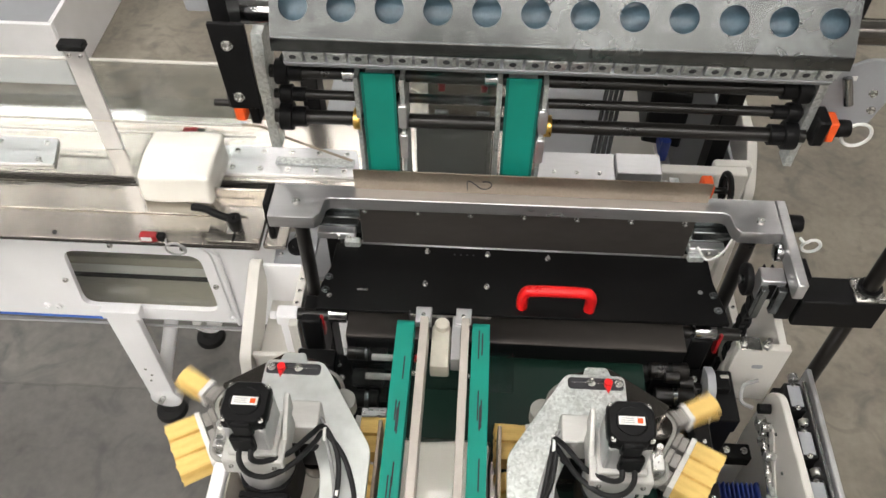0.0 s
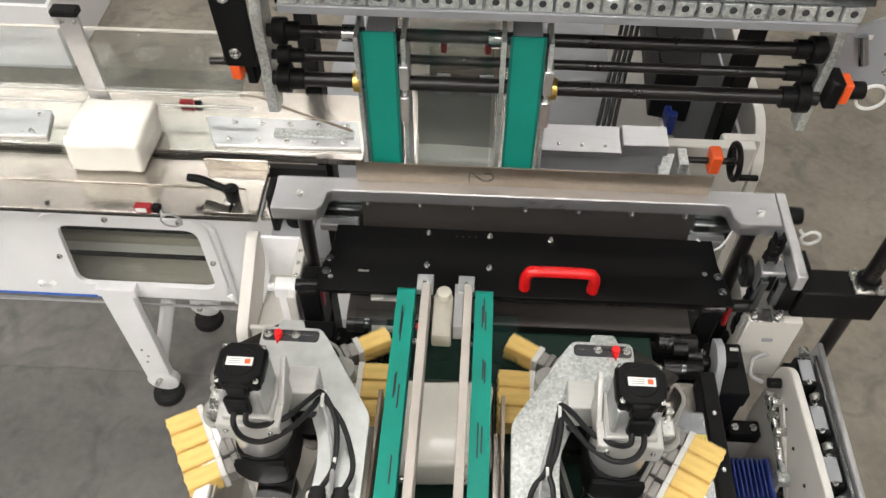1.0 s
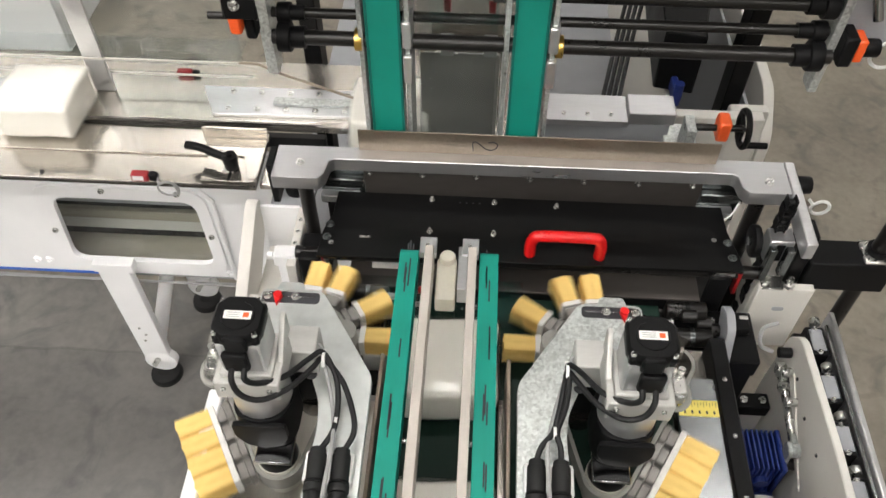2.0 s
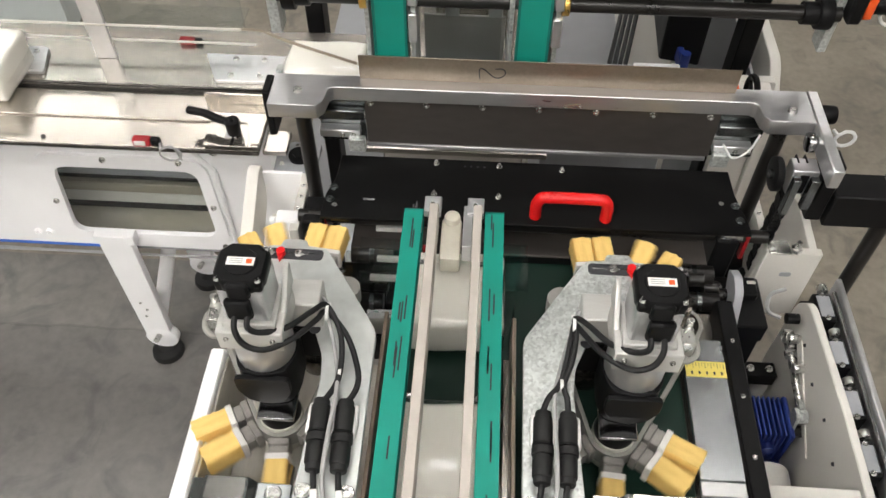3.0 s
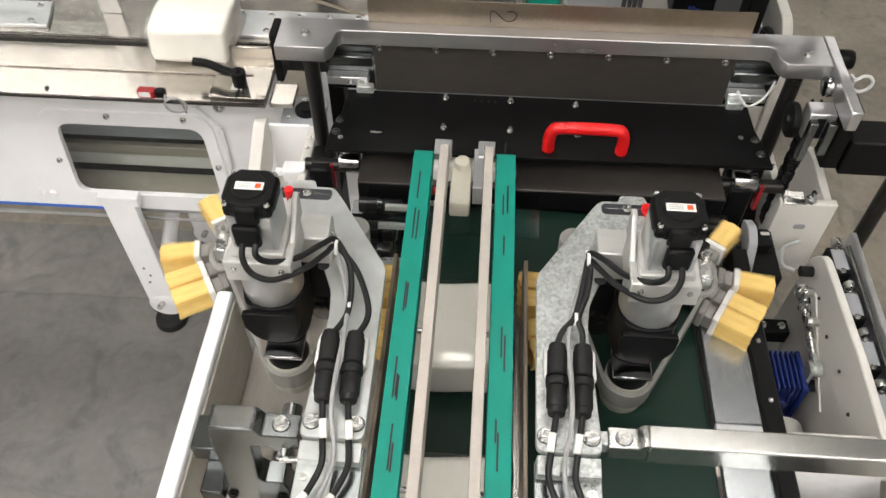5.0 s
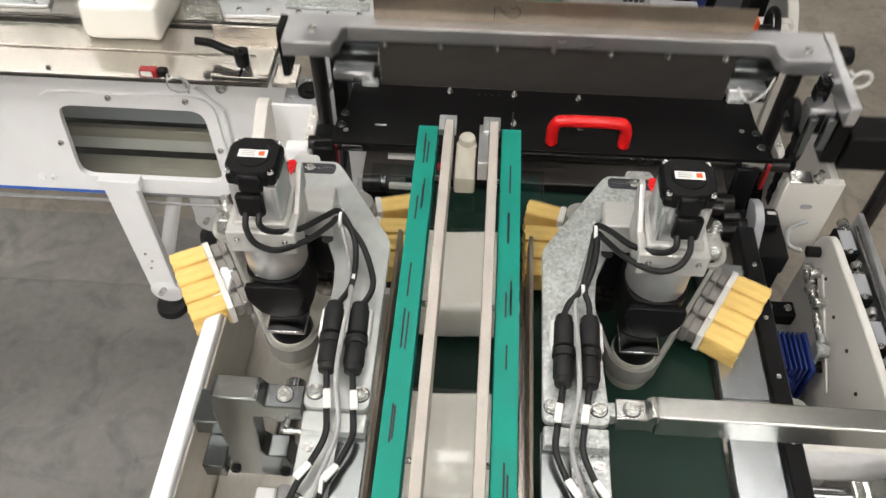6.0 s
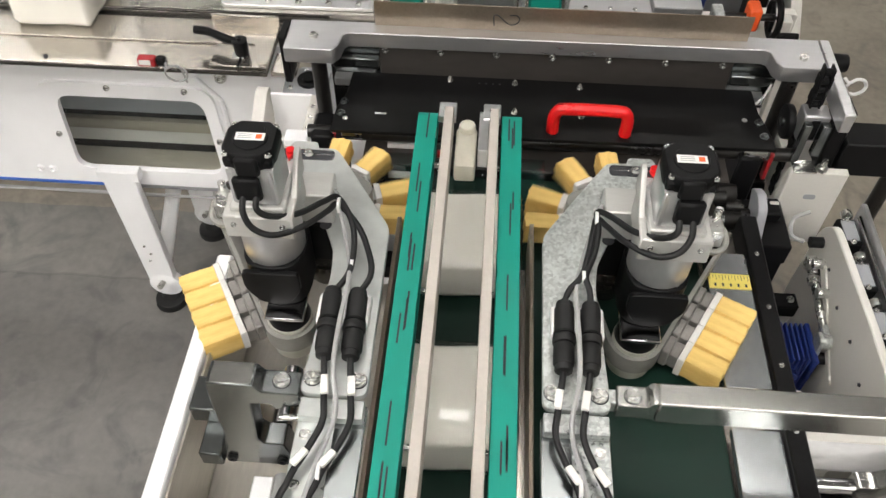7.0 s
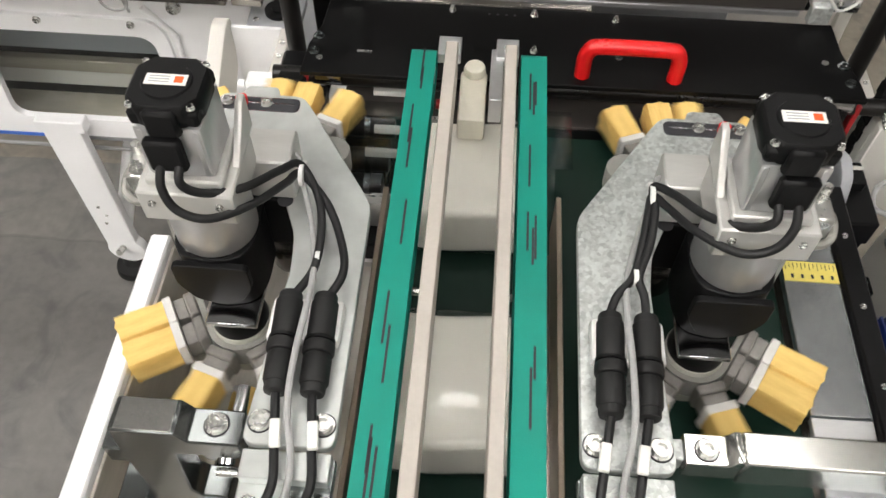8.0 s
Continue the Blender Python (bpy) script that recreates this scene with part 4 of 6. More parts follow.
def drive_parts():
    """Dark shafts, bearings and small fittings under the cover plate."""
    t = thing("drive_assembly", "dark shafts and bearing blocks below the cover plate", "drive", (0.1, 0.75, 0.7))
    for yy, z, r in ((0.74, 0.93, 0.012), (0.70, 0.80, 0.016)):
        part("shaft", rod((-0.29, yy, z), (0.54, yy, z), r, 16), M_SHAFT, t)
    for x, d in ((-0.262, 1), (0.468, -1)):
        part("bearing_block", box(x - 0.02, x + 0.02, 0.715, 0.78, 0.80, 0.94, 0.004), M_BLACK, t)
    for x0, x1, xr in ((-0.228, -0.192, -0.243), (0.452, 0.492, 0.505)):
        part("chrome_collar", rod((x0, 0.735, 0.945), (x1, 0.735, 0.945), 0.018, 20, bev=0.002), M_CHROME, t)
        part("red_lever", box(xr - 0.004, xr + 0.004, 0.727, 0.742, 0.880, 0.940, 0.002), M_SENSOR, t)
    # dark blocks, rollers and bright fittings seen between the folding units and the plate
    # Plain black blocks that fill the dark areas beside the line.
    part("dark_block", box(-0.30, -0.100, 0.525, 0.715, 0.800, 0.835, 0.003), M_BLACK, t)
    part("dark_block", box(0.372, 0.545, 0.605, 0.715, 0.800, 0.845, 0.003), M_BLACK, t)
    part("dark_block", box(0.466, 0.546, 0.615, 0.722, 0.512, 0.799, 0.003), M_BLACK, t)
    for k, (x0, x1, yy, z) in enumerate(((-0.19, -0.115, 0.685, 0.895), (-0.175, -0.12, 0.64, 0.875), (-0.165, -0.125, 0.60, 0.868), (0.375, 0.445, 0.675, 0.895), (0.385, 0.455, 0.635, 0.87))):
        part("roller", rod((x0, yy, z), (x1, yy, z), 0.017, 18, bev=0.002), M_SHAFT, t)
        part("roller_ring", rod(((x0 + x1) / 2 - 0.004, yy, z), ((x0 + x1) / 2 + 0.004, yy, z), 0.0185, 18), M_BLACK if k % 2 else M_GREYSTEEL, t)
        part("roller_stand", box(x0 + 0.005, x1 - 0.005, yy - 0.012, yy + 0.012, 0.836 if x0 < 0 else 0.846, z - 0.012, 0.002), M_BLACK, t)
    for q in ((-0.205, 0.66), (-0.215, 0.69), (-0.2, 0.615), (0.47, 0.69), (0.49, 0.655), (0.465, 0.62)):
        screw(t, (*q, 0.836 if q[0] < 0 else 0.846), "z", 0.0055)
    part("bright_bracket", box(-0.150, -0.105, 0.555, 0.575, 0.836, 0.885, 0.002), M_ALU, t)
    part("crossbar", box(-0.29, -0.215, 0.66, 0.70, 0.836, 0.875, 0.003), M_BLACK, t)
    part("crossbar", box(0.50, 0.532, 0.66, 0.70, 0.846, 0.866, 0.003), M_BLACK, t)
    part("grey_bracket", prism(rounded([(0.56, 0.74), (0.60, 0.74), (0.69, 0.90), (0.66, 0.915), (0.63, 0.905)], 0.01), "x", 0.475, 0.49, 0.001), M_GREYPAINT, t)
    for k in range(3):
        part("fitting", rod((0.40 + 0.03 * k, 0.66, 0.90 - 0.02 * k), (0.425 + 0.03 * k, 0.66, 0.90 - 0.02 * k), 0.012, 14), M_SHAFT, t)
    # highlights of the clear film beside the belts, built as pale strips
    for x0, x1, yy, z in ((-0.150, -0.092, 0.722, 0.915), (-0.142, -0.092, 0.660, 0.905), (-0.150, -0.096, 0.622, 0.900)):
        part("film_glint", prism([(yy, z), (yy + 0.004, z + 0.006), (yy + 0.011, z + 0.007), (yy + 0.004, z + 0.004)], "x", x0, x1, 0.0004), M_GREYLIGHT, t, "pale strip drawn as a highlight on the film")
    part("film_tray", box(-0.20, -0.06, 0.58, 0.69, 0.894, 0.897, 0.0005), M_FILM, t, "loose clear film")
    sheet = part("film_sheet", box(-0.17, 0.12, 0.585, 0.686, 0.94, 0.9403, 0), M_FILM, t, "clear wrapping film")
    sheet.visible_shadow = False


cover_plate_thing = cover_plate()
sealing_bar_thing = sealing_bar()
post_sockets()
side_slide()
right_rail()
chain_guard()
drive_parts()


# ---- blue gear motor and linkage inside the right side ----
def gear_motor():
    t = thing("gear_motor", "blue ribbed cast gear motor", "motor", (0.575, 0.52, 0.51))
    part("body", box(0.532, 0.600, 0.475, 0.545, 0.60, 0.69, 0.006, 2), M_BLUE, t)
    for k in range(7):
        part("fin", box(0.538 + 0.0088 * k, 0.542 + 0.0088 * k, 0.472, 0.550, 0.62, 0.708, 0.001), M_BLUE, t)
    for x in (0.524, 0.600):
        part("flange", box(x, x + 0.010, 0.470, 0.554, 0.61, 0.706, 0.003), M_BLUE, t)
    part("front_lug", rod((0.57, 0.474, 0.665), (0.57, 0.462, 0.665), 0.013, 14), M_BLUE, t)
    part("base", box(0.525, 0.615, 0.44, 0.56, 0.51, 0.60, 0.003), M_BLUE, t)
    part("end_cap", rod((0.575, 0.452, 0.60), (0.575, 0.36, 0.60), 0.048, 28, bev=0.004), M_CREAM, t)
    part("shaft", rod((0.617, 0.50, 0.675), (0.636, 0.50, 0.675), 0.011, 16), M_SHAFT, t)
    b = thing("clamp_block", "black clamp block with two screws", "block", (0.61, 0.65, 0.51))
    part("block", box(0.564, 0.628, 0.63, 0.665, 0.612, 0.645, 0.003), M_BLACK, b)
    part("stand", box(0.57, 0.625, 0.636, 0.66, 0.51, 0.611, 0.002), M_CREAM, b)
    for x in (0.578, 0.614):
        screw(b, (x, 0.648, 0.645), "z", 0.006)
    c = thing("crank_linkage", "steel crank arm with ball joints", "linkage", (0.63, 0.6, 0.7))
    part("push_rod", rod((0.622, 0.660, 0.740), (0.622, 0.515, 0.722), 0.0075, 14), M_SCREW, c)
    part("rod_end", joined(rod((0.613, 0.660, 0.742), (0.630, 0.660, 0.742), 0.014, 18, bev=0.002), box(0.616, 0.628, 0.632, 0.656, 0.729, 0.750, 0.002)), M_SCREW, c)
    part("lock_nut", rod((0.622, 0.632, 0.7365), (0.622, 0.618, 0.735), 0.0115, 6), M_SCREW, c)
    part("rod_end", joined(rod((0.613, 0.505, 0.720), (0.630, 0.505, 0.720), 0.013, 18, bev=0.002), box(0.616, 0.628, 0.512, 0.535, 0.714, 0.732, 0.002)), M_GALV, c)
    part("crank", prism(rounded([(0.485, 0.66), (0.512, 0.66), (0.518, 0.735), (0.492, 0.735)], 0.010), "x", 0.606, 0.613, 0.001), M_GALV, c)
    for q in ((0.612, 0.585, 0.752), (0.612, 0.640, 0.765)):
        part("joint", rod((q[0], *q[1:]), (q[0] + 0.020, *q[1:]), 0.009, 14, bev=0.001), M_SCREW, c)
    part("guide_groove", prism(rounded([(0.445, 0.675), (0.455, 0.668), (0.640, 0.752), (0.640, 0.768), (0.630, 0.772)], 0.006), "x", 0.6300, 0.6335, 0.001), M_CREAM, c)
    # The opening is a black patch painted as shade on the wall.
    part("wall_opening", box(0.6325, 0.6338, 0.595, 0.660, 0.705, 0.745, 0.0004), M_INK_HOLE, c)
    part("plug", rod((0.60, 0.66, 0.80), (0.622, 0.66, 0.80), 0.010, 16), M_BLACK, c)
    part("hose", tube([(0.59, 0.66, 0.80), (0.57, 0.675, 0.80), (0.575, 0.70, 0.815), (0.60, 0.705, 0.83)], 0.004, 8), M_GREYCABLE, c)


gear_motor()


# ---- upper feed frame above the infeed ----
def upper_frame():
    t = thing("upper_feed_frame", "frame with black shafts and two upright teal belts", "feed unit", (0.15, 0.95, 1.2))
    W0, W1 = -0.288, 0.628
    part("cover_back", box(W0 - 0.01, W1 + 0.01, 1.10, 1.16, 1.36, 1.52, 0.004), M_BLACK, t)
    part("top_roller", rod((W0 - 0.06, 1.12, 1.50), (W1 + 0.2, 1.12, 1.50), 0.04, 24), M_DARKSTEEL, t)
    # three shafts with end bearings
    for yy, z, r in ((0.926, 1.262, 0.0125), (0.945, 1.296, 0.0085), (0.942, 1.346, 0.011)):
        part("shaft", rod((-0.315, yy, z), (0.59, yy, z), r, 20), M_SHAFT, t)
        for x, d in ((-0.305, 1), (0.575, -1)):
            part("bearing", joined(rod((x, yy, z), (x + 0.022 * d, yy, z), r * 2.0, 20, bev=0.002), rod((x + 0.02 * d, yy, z), (x + 0.045 * d, yy, z), r * 1.45, 20)), M_BLACK, t)
    # end plates
    part("end_plate", prism([(0.925, 1.185), (0.96, 1.185), (0.985, 1.36), (0.985, 1.42), (0.94, 1.42), (0.925, 1.36)], "x", -0.335, -0.316, 0.001), M_GALV, t)
    part("end_plate", prism([(0.93, 1.185), (0.965, 1.185), (0.99, 1.36), (0.99, 1.44), (0.94, 1.44), (0.925, 1.36)], "x", 0.580, 0.594, 0.001), M_GALV, t)
    # black hanger with two screws and an orange dial, on the left
    part("hanger", prism([(0.83, 1.36), (0.862, 1.36), (0.905, 1.50), (0.905, 1.56), (0.85, 1.56), (0.85, 1.50)], "x", -0.356, -0.330, 0.001), M_BLACK, t)
    part("hanger_face", prism([(-0.350, 1.365), (-0.302, 1.365), (-0.302, 1.52), (-0.356, 1.52)], "y", 0.822, 0.83, 0.001), M_BLACK, t)
    for z in (1.39, 1.485):
        screw(t, (-0.332, 0.822, z), "-y", 0.007)
    part("chrome_journal", rod((-0.34, 0.93, 1.47), (-0.288, 0.93, 1.47), 0.021, 24), M_CHROME, t)
    part("dial", box(-0.348, -0.330, 0.825, 0.865, 1.335, 1.368, 0.003), M_ORANGE, t, "orange position dial")
    part("dial_shaft", rod((-0.385, 0.85, 1.352), (-0.31, 0.85, 1.352), 0.006, 12), M_SHAFT, t)
    part("dial_clamp", box(-0.328, -0.312, 0.835, 0.865, 1.32, 1.365, 0.003), M_BLACK, t)
    part("red_grip", tube([(-0.45, 0.98, 1.53), (-0.41, 0.97, 1.535), (-0.385, 0.965, 1.53)], 0.013, 12), M_RED, t, "red handle grip")
    part("grip_body", prism([(-0.44, 1.44), (-0.40, 1.44), (-0.395, 1.51), (-0.445, 1.51)], "y", 0.965, 0.99, 0.003), M_GREYPAINT, t)
    part("grip_link", box(-0.40, -0.335, 0.968, 0.984, 1.45, 1.47, 0.002), M_GREYPAINT, t)
    # right end: grey plate, orange dial, air hose
    part("side_panel", prism(rounded([(0.585, 1.285), (0.70, 1.262), (0.735, 1.40), (0.655, 1.40), (0.60, 1.365)], 0.01), "y", 0.955, 0.962, 0.001), M_GREYPAINT, t)
    part("panel_label", box(0.628, 0.648, 0.9538, 0.9548, 1.360, 1.368, 0), M_LABEL, t)
    for p in ((0.685, 1.335), (0.695, 1.30)):
        screw(t, (p[0], 0.955, p[1]), "-y", 0.006)
    part("dial_body", box(0.595, 0.618, 0.905, 0.95, 1.255, 1.31, 0.004), M_BLACK, t)
    part("dial", box(0.6185, 0.634, 0.91, 0.945, 1.262, 1.303, 0.003), M_ORANGE, t, "orange position dial")
    part("dial_knob", rod((0.635, 0.928, 1.28), (0.66, 0.928, 1.28), 0.015, 16, bev=0.003), M_BLACK, t)
    part("air_fitting", rod((0.64, 0.93, 1.33), (0.625, 0.94, 1.375), 0.008, 12), M_CHROME, t)
    part("air_hose", tube([(0.655, 0.928, 1.27)] + [(0.678 + 0.024 * math.cos(a), 0.93, 1.265 + 0.024 * math.sin(a)) for a in [3.4 + 0.6 * i for i in range(10)]], 0.003, 7, 4), M_TIE, t)
    # two upright teal belts with their side plates
    for x0, x1 in ((-0.157, -0.101), (0.080, 0.135)):
        b = part("upright_belt", prism([(0.908, 1.02), (0.911, 1.02), (0.911, 1.374), (0.908, 1.374)], "x", x0, x1, 0), M_TEAL, t, "teal rubber belt")
        part("belt_edge", box(x0 - 0.0006, x0 + 0.004, 0.9065, 0.9078, 1.02, 1.374, 0), M_TEALDARK, b)
        part("belt_edge", box(x1 - 0.004, x1 + 0.0006, 0.9065, 0.9078, 1.02, 1.374, 0), M_TEALDARK, b)
        part("belt_core", box(x0 + 0.004, x1 - 0.004, 0.9115, 0.985, 1.03, 1.36, 0.002), M_GREYPAINT, t)
        for a in (x0 - 0.014, x1 + 0.006):
            part("belt_plate", box(a, a + 0.008, 0.912, 0.99, 1.02, 1.36, 0.001), M_GALV, t)
        part("tension_block", box(x1 + 0.002, x1 + 0.018, 0.905, 0.95, 1.26, 1.31, 0.002), M_ALU, t)
        part("tension_block", box(x1 + 0.002, x1 + 0.018, 0.905, 0.95, 1.19, 1.245, 0.002), M_ALU, t)
        part("stub", rod((x0 - 0.035, 0.942, 1.346), (x0 - 0.008, 0.942, 1.346), 0.014, 16), M_CHROME, t)
    for x0, x1 in ((-0.178, -0.170), (0.150, 0.158)):
        part("brass_collar", rod((x0, 0.926, 1.262), (x1 + 0.004, 0.926, 1.262), 0.019, 22, bev=0.001), M_GOLD, t)
    # clear cover between the belts, small clips with red pads behind it
    part("clear_cover", box(-0.075, 0.055, 0.93, 0.933, 1.05, 1.38, 0), M_FILM, t, "clear plastic cover")
    for x in (-0.03, 0.045):
        part("red_pad", box(x - 0.006, x + 0.006, 0.99, 1.0, 1.275, 1.30, 0.002), M_SENSOR, t)
        part("clip_frame", box(x - 0.012, x + 0.012, 0.985, 0.99, 1.19, 1.235, 0.002), M_ALU, t)
    part("back_sheet", box(-0.085, 0.065, 1.06, 1.066, 0.90, 1.14, 0.001), M_GREYLIGHT, t)
    # side columns that carry the frame
    for x in (-0.36, 0.62):
        part("column", box(x - 0.02, x + 0.02, 1.34, 1.40, 0.3, 1.50, 0.003), M_BLACK, t)
        part("column_arm", box(x - 0.02, x + 0.02, 1.00, 1.34, 1.44, 1.50, 0.003), M_BLACK, t)
    return t


upper_frame()


# ---- turning knife drum with perforated covers and two clip bars ----
DRUM_Y, DRUM_Z = 0.93, 1.47


def perforated_sheet(x0, x1, lo, hi, n=12, R=0.0215, at=0.5):
    """A sheet between two edges (y, z) with a row of n round holes."""
    base, top = Vector((0, *lo)), Vector((0, *hi))
    H = (top - base).length
    up = (top - base) / H
    nrm = Vector((0, -up.z, up.y))
    step, seg, cy = (x1 - x0) / n, 24, H * at
    bm = bmesh.new()
    for i in range(n):
        cx = x0 + step * (i + 0.5)
        sq, ci = [], []
        corners = [math.atan2(e, f) % (2 * math.pi) for e in (H - cy, -cy) for f in (step / 2, -step / 2)]
        angles = sorted([2 * math.pi * (k + 0.5) / 20 for k in range(20)] + corners)
        for a in angles:
            c, v = math.cos(a), math.sin(a)
            m = 1 / max(abs(c) / (step / 2), (abs(v) / ((H - cy) if v > 0 else cy)))
            sq.append((cx + m * c, cy + m * v))
            ci.append((cx + R * c, cy + R * v))
        rims = []
        for depth in (0, -0.003):
            a_ = [bm.verts.new(Vector((u, 0, 0)) + base + up * v + nrm * depth) for u, v in sq]
            b_ = [bm.verts.new(Vector((u, 0, 0)) + base + up * v + nrm * depth) for u, v in ci]
            for k in range(seg):
                bm.faces.new((a_[k], a_[(k + 1) % seg], b_[(k + 1) % seg], b_[k]))
            rims.append(b_)
        for k in range(seg):
            bm.faces.new((rims[0][k], rims[0][(k + 1) % seg], rims[1][(k + 1) % seg], rims[1][k]))
    bmesh.ops.remove_doubles(bm, verts=bm.verts, dist=0.00002)
    bmesh.ops.recalc_face_normals(bm, faces=bm.faces)
    return bm


def knife_drum():
    t = thing("knife_drum", "turning steel drum with perforated covers and clip rows", "drum", (0, DRUM_Y, DRUM_Z))
    x0, x1 = -0.278, 0.576

    def d(deg, r):
        return (-r * math.cos(math.radians(deg)), r * math.sin(math.radians(deg)))
    for turn in (0, 180):
        m = Matrix.Translation((0, DRUM_Y, DRUM_Z)) @ Euler((math.radians(-turn), 0, 0)).to_matrix().to_4x4()

        def put(name, bm, mat, parent=t, lab=""):
            return part(name, moved(bm, m), mat, parent, lab)
        put("perforated_cover", perforated_sheet(x0, x1, d(26, 0.074), d(90, 0.080), at=0.55), M_COVER, t, "bright cover with a row of round holes")
        put("perforated_cover", perforated_sheet(x0, x1, d(90, 0.080), d(154, 0.074), at=0.45), M_COVER, t, "bright cover with a row of round holes")
        put("cover_lip", prism([d(26, 0.074), d(24, 0.076), d(9, 0.080), d(9, 0.077), d(23, 0.0725)], "x", x0, x1, 0.0004), M_COVER)
        put("clip_bar", prism([d(-26, 0.074), d(-24, 0.082), d(-12, 0.082), d(-12, 0.070), d(9, 0.068), d(9, 0.055), d(-26, 0.055)], "x", x0 + 0.012, x1 - 0.012, 0.001), M_GREYPAINT, t)
        for k in range(25):
            x = x0 + 0.016 + 0.0333 * k
            cl = put("clip", box(x, x + 0.028, -0.0795, -0.071, -0.0135, 0.0095, 0.001), M_GALV)
            # Black disc painted as the shade in the clip's hole.
            put("clip_hole", rod((x + 0.014, -0.0796, 0.0), (x + 0.014, -0.0802, 0.0), 0.0055, 10), M_INK_HOLE, cl)
    part("core_tube", rod((x0, DRUM_Y, DRUM_Z), (x1, DRUM_Y, DRUM_Z), 0.046, 24), material("dark_blue_core", (0.07, 0.115, 0.15), 0.35, vary=0.2), t, "dark blue core tube")
    for xa, xb in ((x0 + 0.002, x0 + 0.008), (x1 - 0.008, x1 - 0.002)):
        part("end_disc", rod((xa, DRUM_Y, DRUM_Z), (xb, DRUM_Y, DRUM_Z), 0.058, 32), M_GREYSTEEL, t)
    part("journal", rod((x1, DRUM_Y, DRUM_Z), (0.70, DRUM_Y, DRUM_Z), 0.02, 24), M_DARKSTEEL, t)
    return t


knife_drum_thing = knife_drum()


# ---- folding units: a plate with a vertical servo, and a brush loop below ----
LOOP = [((-0.241, 0.333), 0.0345), ((-0.362, 0.530), 0.030), ((-0.277, 0.584), 0.030), ((-0.225, 0.560), 0.048), ((-0.207, 0.445), 0.030)]
Z_LOOP = 0.935
PERIOD = 1.24


def loop_line(extra=0.0, n=14):
    """The closed line round the pulleys, clockwise from above, as points with their outward normals and lengths so far."""
    pts = []
    k = len(LOOP)
    for i in range(k):
        (c0, r0), (c1, r1), (c2, r2) = LOOP[i - 1], LOOP[i], LOOP[(i + 1) % k]

        def side(ca, ra, cb, rb):
            d = Vector(cb) - Vector(ca)
            L = d.length
            d = d / L
            left = Vector((-d.y, d.x))
            s = (ra - rb) / L
            return (left * math.sqrt(1 - s * s) + d * s)
        n1, n2 = side(c0, r0, c1, r1), side(c1, r1, c2, r2)
        a1, a2 = math.atan2(n1.y, n1.x), math.atan2(n2.y, n2.x)
        while a2 > a1:
            a2 -= 2 * math.pi
        for j in range(n + 1):
            a = a1 + (a2 - a1) * j / n
            nn = Vector((math.cos(a), math.sin(a)))
            pts.append((Vector(c1) + nn * (r1 + extra), nn))
    out, s = [], 0.0
    for i, (p, nn) in enumerate(pts):
        if i:
            s += (p - pts[i - 1][0]).length
        out.append((s, p, nn))
    s += (pts[0][0] - pts[-1][0]).length
    return out, s


RAIL, RAIL_LEN = loop_line()


def on_loop(s):
    s %= RAIL_LEN
    for i in range(len(RAIL)):
        s0, p0, n0 = RAIL[i]
        s1, p1, n1 = RAIL[i + 1] if i + 1 < len(RAIL) else (RAIL_LEN, RAIL[0][1], RAIL[0][2])
        if s <= s1 and s1 > s0:
            f = (s - s0) / (s1 - s0)
            return p0.lerp(p1, f), (n0.lerp(n1, f)).normalized()
    return RAIL[0][1], RAIL[0][2]


def nearest(q):
    best = min((((on_loop(RAIL_LEN * k / 800)[0] - Vector(q)).length, RAIL_LEN * k / 800) for k in range(800)))
    return best[1]


